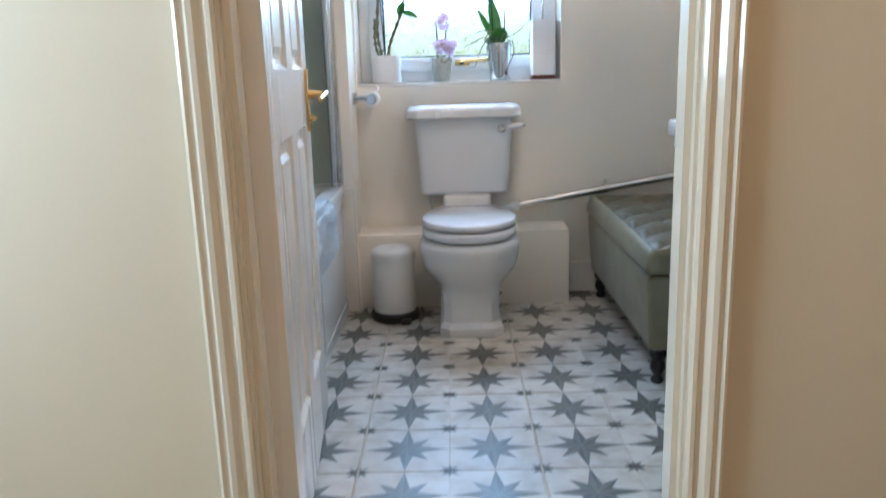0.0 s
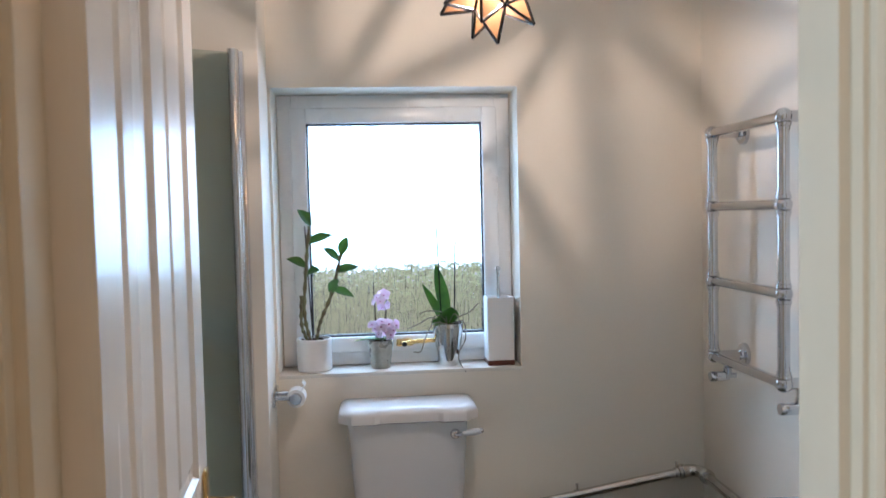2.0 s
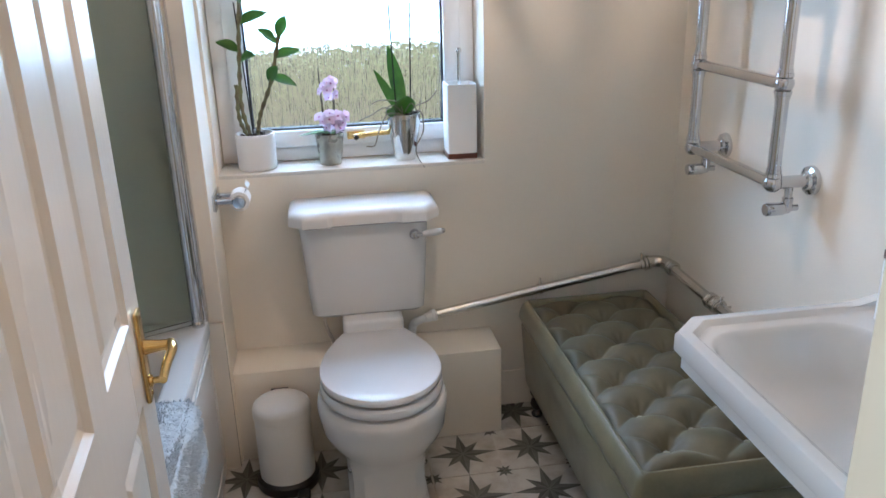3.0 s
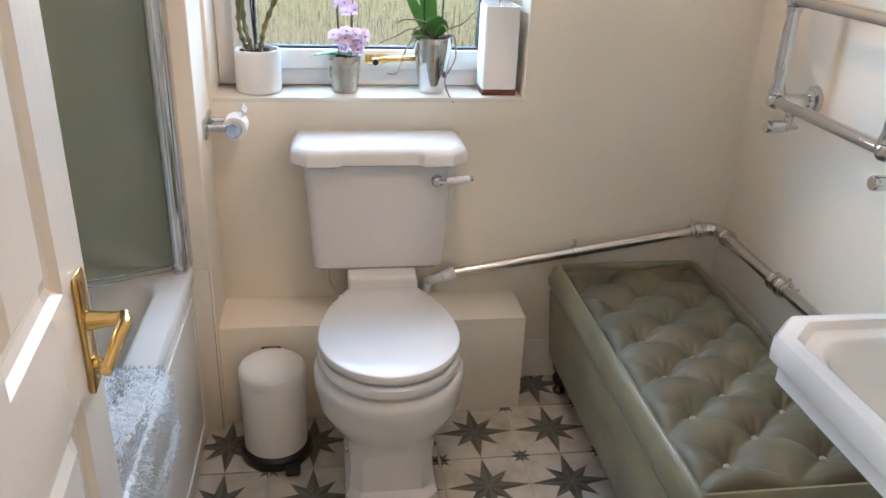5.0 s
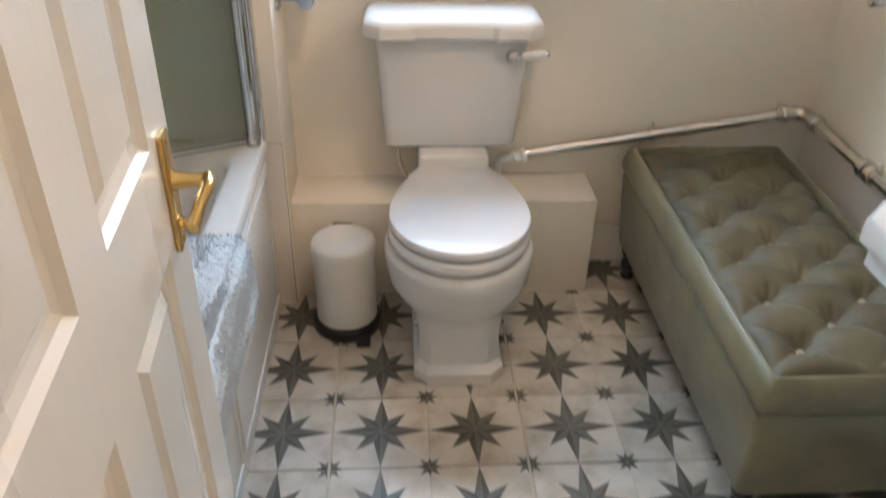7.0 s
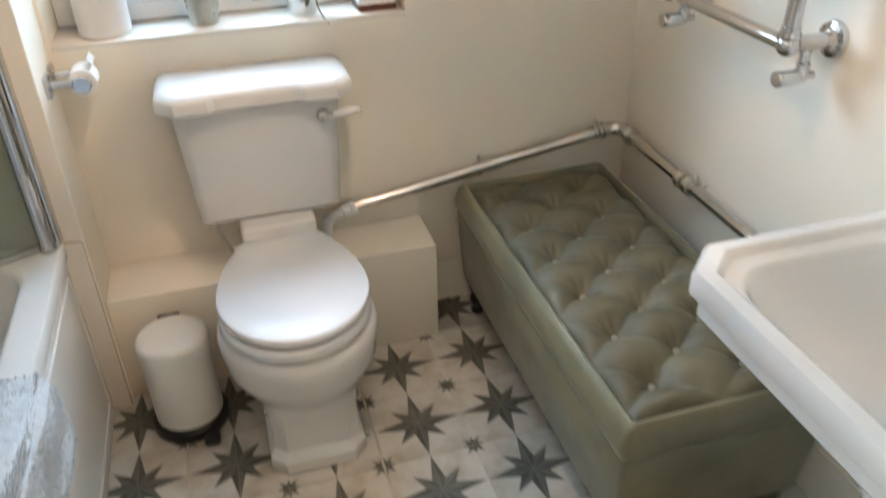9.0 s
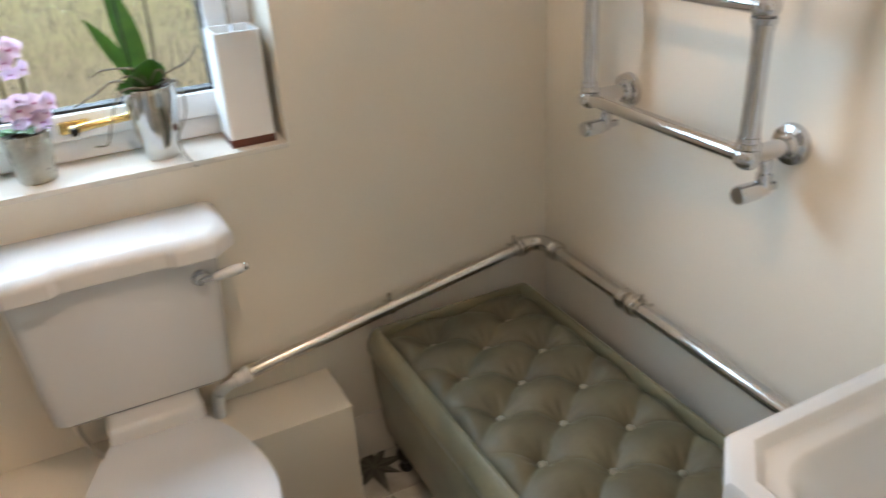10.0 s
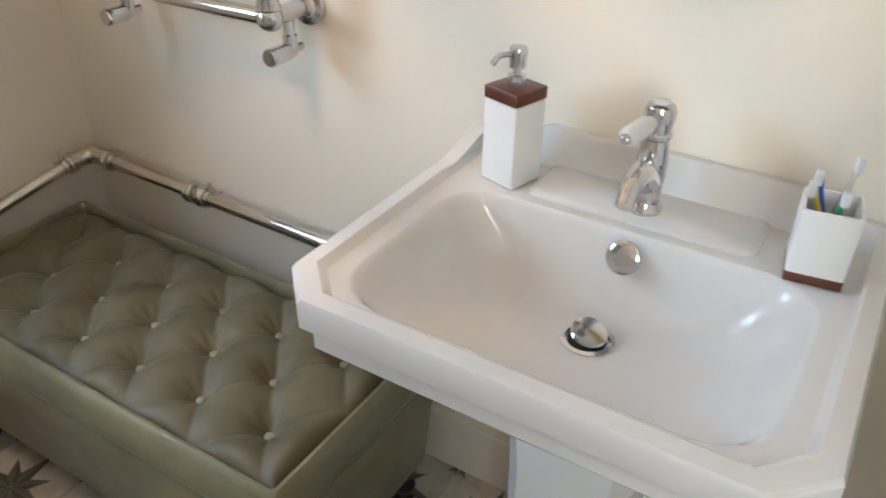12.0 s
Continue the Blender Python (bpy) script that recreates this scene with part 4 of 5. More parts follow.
def bath_mat():
    """A thick pile mat hung over the rim of the bath."""
    x_out, x_in, top, y0, y1 = -0.262, -0.378, 0.524, -0.76, -0.215
    t = thing("bath_mat", (-0.32, (y0 + y1) / 2, 0.5), "pale blue-grey tufted bath mat hung over the bath rim", "bath mat")
    prof = [(x_out + 0.004, 0.375)] + [(x_out + 0.004, 0.375 + 0.115 * i / 8) for i in range(1, 9)]
    prof += [(x_out - 0.018 + 0.022 * math.cos(a), 0.504 + 0.030 * math.sin(a)) for a in (0.5, 1.0, 1.4)]
    prof += [(x_out - 0.03 - 0.07 * i / 4, 0.535) for i in range(1, 5)]
    prof += [(x_in - 0.004, 0.528), (x_in - 0.014, 0.50)] + [(x_in - 0.016 - 0.004 * i, 0.49 - 0.03 * i) for i in range(1, 6)]
    path = bend([(x, 0, z) for x, z in prof], 5)
    ny = 150
    bm = bmesh.new()
    rows = []
    for j in range(ny + 1):
        y = y0 + (y1 - y0) * j / ny
        row = []
        for i, p in enumerate(path):
            nrm = Vector((1, 0, 0.2)) if i < len(path) * 0.42 else Vector((0, 0, 1))
            f = 0.010 * noise.noise(Vector((y * 9, i * 0.05, 1))) + 0.004 * noise.noise(Vector((y * 85, i * 0.55, 5))) + 0.002 * noise.noise(Vector((y * 210, i * 1.3, 8)))
            edge = 1 - max(0, 1 - min(j, ny - j) / 6) ** 2
            row.append(bm.verts.new(Vector((p.x, y + 0.006 * noise.noise(Vector((i * 0.3, j * 0.2, 2))), p.z)) + nrm * max(-0.001, (0.010 + f) * edge)))
        rows.append(row)
    for a, b in zip(rows, rows[1:]):
        for i in range(len(path) - 1):
            bm.faces.new((a[i], a[i + 1], b[i + 1], b[i]))
    part("backing_cloth", bm, M_TOWEL, t, smooth=60)
    # loose tufts that break up the outline
    random.seed(4)
    bm = bmesh.new()
    for _ in range(16000):
        i, y = random.randrange(len(path) - 1), random.uniform(y0 + 0.005, y1)
        p = path[i]
        out = Vector((1, 0, 0.1)) if i < len(path) * 0.42 else Vector((0.2, 0, 1))
        tip = out.normalized() * random.uniform(0.007, 0.012) + Vector((random.uniform(-1, 1), random.uniform(-1, 1), random.uniform(-1.5, 0.3))) * 0.005
        base = Vector((p.x, y, p.z)) + out * 0.004
        side = Vector((0, 0.0026, 0))
        lift = Vector((0, 0, 0.0026)) if i < len(path) * 0.42 else Vector((0.0026, 0, 0))
        vs = [bm.verts.new(base + v) for v in (side, lift, -side, -lift)]
        e = bm.verts.new(base + tip)
        for k in range(4):
            bm.faces.new((vs[k], vs[(k + 1) % 4], e))
    tagged(part("fringe", bm, M_TOWEL, t, smooth=0), kind="stuff")


bath_mat()


# ---- basin on pedestal ----
BX0, BY0, BY1, BZ = 0.722, -1.205, -0.562, 0.806


def basin():
    b = thing("washbasin", (1.03, -0.884, 0), "white ceramic pedestal washbasin with cut front corners", "washbasin")
    wall = RIGHT - 0.002

    def ring(g, z, c, x1=None):
        """Cut corners at the front, nearly square at the wall."""
        fx, bx = BX0 + g, (wall if x1 is None else x1)
        ya, yb = BY0 + g, BY1 - g
        k = 8
        pts = []
        for (ax, ay), (ex, ey) in (((bx - 0.004, ya), (fx + c, ya)), ((fx, ya + c), (fx, yb - c)), ((fx + c, yb), (bx - 0.004, yb)), ((bx, yb - 0.004), (bx, ya + 0.004))):
            for i in range(k + 1):
                pts.append((ax + (ex - ax) * i / k, ay + (ey - ay) * i / k, z))
        return pts

    def bowl(gx, gy, gb, z, r):
        """Rounded opening, mapped point for point on the outer outline."""
        fx, bx, ya, yb = BX0 + gx, wall - gb, BY0 + gy, BY1 - gy
        pts = []
        # the four sides in turn, each with half of the rounded corner at either end
        for (cx, cy, a0), (ex, ey, a1) in (((bx - r, ya + r, -45), (fx + r, ya + r, -90)), ((fx + r, ya + r, -135), (fx + r, yb - r, -180)), ((fx + r, yb - r, 135), (bx - r, yb - r, 90)), ((bx - r, yb - r, 45), (bx - r, ya + r, 0))):
            for q in (0, 22.5, 45):
                t = radians(a0 - q)
                pts.append((cx + r * math.cos(t), cy + r * math.sin(t), z))
            (ux, uy), (vx, vy) = pts[-1][:2], (ex + r * math.cos(radians(a1)), ey + r * math.sin(radians(a1)))
            for f in (0.25, 0.5, 0.75):
                pts.append((ux + (vx - ux) * f, uy + (vy - uy) * f, z))
            for q in (0, 22.5, 45):
                t = radians(a1 - q)
                pts.append((ex + r * math.cos(t), ey + r * math.sin(t), z))
        return pts

    rings = [ring(0.16, 0.665, 0.05, 1.20), ring(0.085, 0.690, 0.05, 1.22), ring(0.030, 0.716, 0.052), ring(0.016, 0.724, 0.054), ring(0.012, 0.730, 0.055), ring(0.012, 0.757, 0.055), ring(0.008, 0.761, 0.055), ring(0.001, 0.763, 0.056),
             ring(0.0, 0.767, 0.056), ring(0.0, 0.797, 0.056), ring(0.004, 0.804, 0.056), ring(0.010, 0.806, 0.054), ring(0.026, 0.806, 0.048, wall - 0.012), ring(0.030, 0.803, 0.046, wall - 0.014), ring(0.034, 0.798, 0.044, wall - 0.016), ring(0.037, 0.7955, 0.043, wall - 0.018),
             bowl(0.040, 0.060, 0.146, 0.795, 0.075), bowl(0.044, 0.064, 0.149, 0.7925, 0.075), bowl(0.049, 0.070, 0.152, 0.785, 0.075), bowl(0.056, 0.079, 0.154, 0.768, 0.075), bowl(0.072, 0.102, 0.154, 0.738, 0.075), bowl(0.092, 0.125, 0.165, 0.708, 0.075), bowl(0.125, 0.165, 0.180, 0.689, 0.07), bowl(0.19, 0.265, 0.200, 0.678, 0.03)]
    bm = loft(rings, True, True)
    bmesh.ops.remove_doubles(bm, verts=bm.verts, dist=0.0003)
    part("bowl", bm, M_CERAMIC, b, smooth=32)
    # upstand along the wall, high in the middle and falling to the sides
    y_mid = (BY0 + BY1) / 2
    path = []
    for y, z in ((BY0 + 0.004, 0.812), (BY0 + 0.012, 0.826), (BY0 + 0.07, 0.834), (BY0 + 0.115, 0.846), (BY0 + 0.14, 0.857), (BY1 - 0.14, 0.857), (BY1 - 0.115, 0.846), (BY1 - 0.07, 0.834), (BY1 - 0.012, 0.826), (BY1 - 0.004, 0.812)):
        path.append([(wall, y, 0.78), (wall - 0.030, y, 0.78), (wall - 0.028, y, 0.800), (wall - 0.020, y, 0.812), (wall - 0.016, y, z - 0.006), (wall - 0.012, y, z), (wall, y, z)])
    part("upstand", loft(path), M_CERAMIC, b, smooth=40)
    for ya, yb in ((BY0 + 0.006, BY0 + 0.030), (BY1 - 0.030, BY1 - 0.006)):
        s = loft([[(x, ya, 0.79), (x, yb, 0.79), (x, yb, z), (x, ya, z)] for x, z in ((1.10, 0.804), (1.13, 0.8065), (1.165, 0.814), (1.20, 0.823), (wall, 0.828))])
        part("side_sweep", s, M_CERAMIC, b, smooth=40)
    col = lambda wx, wy, z: rr(1.05 - wx / 2, 1.05 + wx / 2, y_mid - wy / 2, y_mid + wy / 2, 0.025, z, 4, False)  # noqa: E731
    part("pedestal", loft([col(0.22, 0.26, 0.0), col(0.224, 0.264, 0.006), col(0.224, 0.264, 0.045), col(0.20, 0.235, 0.060), col(0.175, 0.205, 0.085), col(0.165, 0.19, 0.16), col(0.17, 0.195, 0.40), col(0.19, 0.215, 0.55), col(0.23, 0.26, 0.655), col(0.24, 0.28, 0.67)]), M_CERAMIC, b, smooth=30)
    part("tap_shelf", loft([rr(1.115, wall - 0.02, y_mid - 0.165, y_mid + 0.165, 0.02, z, 4) for z in (0.790, 0.7985)] + [rr(1.119, wall - 0.02, y_mid - 0.161, y_mid + 0.161, 0.02, 0.8015, 4)]), M_CERAMIC, b)
    wx, wy, wz = 0.990, y_mid, 0.679
    waste = part("waste", lathe(wx, wy, [(0.037, wz), (0.037, wz + 0.002), (0.030, wz + 0.0026), (0.027, wz - 0.004)], 32, False, False), M_CHROME, b, "chrome waste ring")
    # no real hole: a black disc gives the shade inside the waste
    part("waste_hole_disc", lathe(wx, wy, [(0.0275, wz - 0.002), (0.027, wz + 0.0005)], 24), M_RUBBER, waste, "black disc for the shade in the waste hole")
    bm = lathe(0, 0, [(0.025, -0.0015), (0.026, 0), (0.024, 0.0022), (0.012, 0.003)], 28)
    bmesh.ops.transform(bm, matrix=pose(wx + 0.002, wy - 0.001, wz + 0.011, 12, -10, 0), verts=bm.verts)
    part("plug", bm, M_CHROME, waste, "tilted chrome plug")
    bm = lathe(0, 0, [(0.0245, 0.0), (0.0245, 0.003), (0.021, 0.0055), (0.010, 0.006)], 28)
    bmesh.ops.transform(bm, matrix=pose(1.080, y_mid - 0.006, 0.762, 0, -72, 0), verts=bm.verts)
    part("overflow_cover", bm, M_CHROME, b, "round chrome overflow cover")


basin()


def tap():
    x, y, z = 1.158, -0.884, 0.801
    t = thing("basin_tap", (x, y, z), "chrome mixer tap with white ceramic lever on the basin", "tap")
    body = part("body", lathe(x, y, [(0.027, z), (0.0275, z + 0.006), (0.024, z + 0.011), (0.0205, z + 0.016), (0.021, z + 0.030), (0.0235, z + 0.060), (0.0235, z + 0.085), (0.021, z + 0.105), (0.0195, z + 0.118), (0.0225, z + 0.121), (0.0225, z + 0.126), (0.0195, z + 0.129), (0.0215, z + 0.145), (0.0235, z + 0.158), (0.020, z + 0.168), (0.012, z + 0.172)], 32), M_CHROME, t)
    pts = bend([(x - 0.008, y, z + 0.052), (x - 0.040, y, z + 0.078), (x - 0.078, y, z + 0.078), (x - 0.108, y, z + 0.052)], 7)
    part("spout", tube(pts, 0.014, 18, radii=[0.021 - 0.008 * i / len(pts) for i in range(len(pts))]), M_CHROME, body)
    a, c = Vector((x - 0.015, y + 0.004, z + 0.148)), Vector((x - 0.078, y + 0.020, z + 0.140))
    part("lever", turned(a, c, [(0, 0.010), (0.2, 0.0105), (0.25, 0.014), (0.9, 0.0155), (0.97, 0.013), (1.0, 0.010)]), M_CERAMIC, body, "white ceramic lever")
    part("lever_tip", ball(c, 0.0085, squash=(0.8, 1, 1)), M_CHROME, body)
    t.scale = (0.93, 0.93, 0.93)
    part("index_cap", lathe(x, y, [(0.0125, z + 0.1715), (0.012, z + 0.174), (0.008, z + 0.1755)], 20), M_CERAMIC, body)


tap()


def turned_box(cx, cy, w, z0, z1, spin, bevel=0.003):
    bm = box(-w / 2, w / 2, -w / 2, w / 2, z0, z1, bevel)
    bmesh.ops.transform(bm, matrix=pose(cx, cy, 0, 0, 0, spin), verts=bm.verts)
    return bm


def soap_dispenser():
    x, y, z, s = 1.147, -0.677, 0.7965, -16
    d = thing("soap_dispenser", (x, y, z), "square white soap dispenser with dark wood top and chrome pump", "soap dispenser")
    part("bottle", turned_box(x, y, 0.064, z, z + 0.128, s, 0.004), M_PLASTIC, d)
    top = part("collar_block", turned_box(x, y, 0.065, z + 0.1285, z + 0.148, s, 0.003), M_WOOD, d, "dark red wood top")
    pump = part("pump", lathe(x, y, [(0.013, z + 0.1482), (0.013, z + 0.163), (0.006, z + 0.165), (0.006, z + 0.174), (0.0125, z + 0.175), (0.0135, z + 0.198), (0.012, z + 0.203), (0.006, z + 0.204)], 24), M_CHROME, top, "chrome pump")
    part("nozzle", tube(bend([(x - 0.006, y + 0.004, z + 0.193), (x - 0.024, y + 0.016, z + 0.194), (x - 0.036, y + 0.022, z + 0.184)]), 0.0042, 10), M_CHROME, pump)


soap_dispenser()


def cup_with_brushes():
    x, y, z, s = 1.126, -1.116, 0.7965, 8
    c = thing("toothbrush_cup", (x, y, z), "square white tumbler with dark wood base on the basin", "toothbrush cup")
    bm = bmesh.new()
    rings = [rr(-0.034, 0.034, -0.034, 0.034, 0.004, h, 3) for h in (0.014, 0.100)] + [rr(-0.030, 0.030, -0.030, 0.030, 0.003, h, 3) for h in (0.100, 0.03)]
    loft(rings, True, True, bm)
    bmesh.ops.transform(bm, matrix=pose(x, y, z, 0, 0, s), verts=bm.verts)
    part("cup", bm, M_PLASTIC, c)
    part("base", turned_box(x, y, 0.068, z, z + 0.0135, s, 0.002), M_WOOD, c, "dark red wood base")
    for dx, dy, tx, ty, h, m, lab in ((0.012, 0.016, 0.014, 0.024, 0.126, M_BLUE, "blue"), (0.004, 0.022, 0.001, 0.027, 0.116, M_YELLOW, "yellow"), (-0.012, -0.010, -0.022, -0.012, 0.124, M_GREEN, "green"), (0.014, -0.008, 0.022, -0.014, 0.150, M_CLEAR, "clear")):
        b = thing("toothbrush", (x + dx, y + dy, z + 0.03), lab + " toothbrush standing in the white tumbler", "toothbrush", "toothbrushes in the tumbler")
        p, q = Vector((x - dx * 0.3, y - dy * 0.3, z + 0.032)), Vector((x + tx, y + ty, z + h))
        part("handle", tube([p, p.lerp(q, 0.5), p.lerp(q, 0.8), q], 0.004, 8, radii=[0.0045, 0.005, 0.003, 0.0045]), m, b)
        part("bristles", turned_box(q.x - 0.004, q.y, 0.009, q.z - 0.014, q.z + 0.006, 20, 0.002), M_BRISTLE, b, "white bristles")


cup_with_brushes()


def oval_mirror():
    cy, cz, a, b = -0.884, 1.505, 0.315, 0.405
    m = thing("oval_mirror", (RIGHT, cy, cz), "oval wall mirror in a carved gilt frame", "mirror")
    n = 72

    def band(prof, k=1.0):
        rows = []
        for i in range(n):
            t = 2 * math.pi * i / n
            rows.append([(RIGHT - 0.001 - d, cy + (a - g) * math.cos(t), cz + (b - g) * math.sin(t)) for g, d in prof])
        return rows

    rows = band([(0.060, 0.004), (0.058, 0.014), (0.050, 0.018), (0.042, 0.016), (0.034, 0.021), (0.022, 0.024), (0.016, 0.022), (0.010, 0.027), (0.003, 0.027), (0.0, 0.018), (0.0, 0.0), (0.060, 0.0)])
    bm = bmesh.new()
    vs = [[bm.verts.new(p) for p in r] for r in rows]
    for i in range(n):
        for j in range(len(rows[0])):
            k = (j + 1) % len(rows[0])
            bm.faces.new((vs[i][j], vs[(i + 1) % n][j], vs[(i + 1) % n][k], vs[i][k]))
    rim = part("surround", bm, M_CREAMWOOD, m, "limed gilt moulding")
    beads = bmesh.new()
    for i in range(260):
        t = 2 * math.pi * i / 260
        ball((RIGHT - 0.025, cy + (a - 0.006) * math.cos(t), cz + (b - 0.006) * math.sin(t)), 0.0062, beads, (0.9, 1, 1), 8, 6)
    part("beading", beads, M_GILT, rim, "gilt beading")
    disc = lambda d, g: [(RIGHT - d, cy + (a - g) * math.cos(2 * math.pi * i / n), cz + (b - g) * math.sin(2 * math.pi * i / n)) for i in range(n)]  # noqa: E731
    bm = loft([disc(0.003, 0.061), disc(0.009, 0.061)])
    part("mirror_glass", bm, M_MIRROR, m, "silvered mirror glass", smooth=0)


oval_mirror()


# ---- towel rail ----
def towel_rail():
    x, ya, yb = 1.140, -0.221, 0.197
    zs = (0.965, 1.200, 1.430, 1.655)
    r = thing("towel_rail", (RIGHT, (ya + yb) / 2, zs[0]), "chrome ball-jointed heated towel rail on the wall", "towel rail")
    for y in (ya, yb):
        part("post", tube([(x, y, zs[0]), (x, y, zs[-1])], 0.0155, 20), M_CHROME, r)
        for z in zs:
            bm = ball((x, y, z), 0.0225, u=20, v=14)
            for s in (-1, 1):
                if zs[0] < z + s * 0.02 < zs[-1]:
                    turned((x, y, z + s * 0.016), (x, y, z + s * 0.034), [(0, 0.0205), (0.5, 0.0195), (0.55, 0.0175), (1, 0.0175)], 20, bm)
            part("ball_joint", bm, M_CHROME, r)
        for z in (zs[0], zs[-1]):
            arm = part("wall_arm", turned((x + 0.014, y, z), (RIGHT - 0.001, y, z), [(0, 0.0155), (0.72, 0.0155), (0.76, 0.021), (0.84, 0.023), (0.88, 0.034), (0.96, 0.036), (1, 0.036)], 26), M_CHROME, r, "wall arm with round flange")
        v = part("valve", turned((x + 0.045, y, zs[0] - 0.012), (x + 0.045, y, zs[0] - 0.062), [(0, 0.010), (0.5, 0.010), (0.55, 0.013), (1, 0.013)], 18), M_CHROME, r, "chrome valve")
        z = zs[0] - 0.066
        part("valve_knob", turned((x + 0.072, y, z), (x - 0.012, y, z), [(0, 0.008), (0.25, 0.008), (0.28, 0.013), (0.42, 0.013), (0.46, 0.016), (0.95, 0.0165), (1, 0.014)], 20), M_CHROME, v)
    for z in zs:
        part("crossbar", tube([(x, ya + 0.018, z), (x, yb - 0.018, z)], 0.0145, 20), M_CHROME, r)


towel_rail()


# ---- exposed pipe along two walls ----
def pipe_run():
    y, x = 0.473, 1.208
    p = thing("waste_pipe", (0.39, y, 0.38), "exposed chrome pipe running along the walls above the ottoman", "pipe")
    a, b = Vector((0.402, y, 0.384)), Vector((1.150, y, 0.507))
    part("back_length", tube([a, b], 0.0155, 20), M_CHROME_OLD, p)
    part("side_length", tube([(x, 0.425, 0.507), (x, 0.085, 0.502)], 0.0165, 20), M_CHROME_OLD, p)
    part("side_length", tube([(x, 0.09, 0.502), (x, -0.86, 0.488)], 0.0165, 20), M_CHROME, p, "bright chrome length")
    part("elbow", tube(bend([(1.140, y, 0.5055), (1.175, y - 0.001, 0.509), (1.200, 0.458, 0.509), (x, 0.430, 0.508), (x, 0.415, 0.507)], 6), 0.0205, 20), M_CHROME_OLD, p)
    for q, ax in (((1.146, y, 0.5065), (1, 0, 0.16)), ((x, 0.405, 0.507), (0, -1, 0)), ((x, 0.095, 0.502), (0, -1, 0)), ((x, 0.130, 0.5025), (0, -1, 0))):
        q, ax = Vector(q), Vector(ax).normalized()
        c = part("coupling", turned(q - ax * 0.013, q + ax * 0.013, [(0, 0.019), (0.1, 0.025), (0.4, 0.0255), (0.5, 0.0225), (0.6, 0.0255), (0.9, 0.025), (1, 0.019)], 24), M_CHROME_OLD, p)
    for q in (Vector((0.772, y, 0.445)), Vector((1.128, y, 0.5035))):
        bm = turned(q - Vector((0.006, 0, 0.001)), q + Vector((0.006, 0, 0.001)), [(0, 0.0185), (1, 0.0185)], 20)
        tube([q + Vector((0, 0, 0.016)), q + Vector((0, 0.004, 0.038))], 0.0048, 8, bm)
        tube([q, (q.x, BACK - 0.002, q.z)], 0.004, 8, bm)
        part("pipe_clip", bm, M_CHROME_OLD, p)
    for q in (Vector((x, 0.078, 0.502)), Vector((x, -0.36, 0.4955))):
        bm = turned(q - Vector((0, 0.006, 0)), q + Vector((0, 0.006, 0)), [(0, 0.0195), (1, 0.0195)], 20)
        tube([q + Vector((0, 0, 0.016)), q + Vector((0.004, 0, 0.036))], 0.0045, 8, bm)
        tube([q, (RIGHT - 0.002, q.y, q.z)], 0.004, 8, bm)
        part("pipe_clip", bm, M_CHROME_OLD, p)
    joint = part("end_joint", turned((0.350, y - 0.01, 0.372), (0.415, y, 0.386), [(0, 0.012), (0.4, 0.012), (0.45, 0.016), (0.75, 0.017), (0.8, 0.020), (0.95, 0.020), (1, 0.016)], 22), M_PLASTIC, p, "white plastic pipe joint")
    part("down_pipe", tube(bend([(0.352, y - 0.01, 0.374), (0.335, y - 0.012, 0.362), (0.330, y - 0.012, 0.33), (0.330, y - 0.012, 0.304)]), 0.014, 16), M_PLASTIC, joint)


pipe_run()


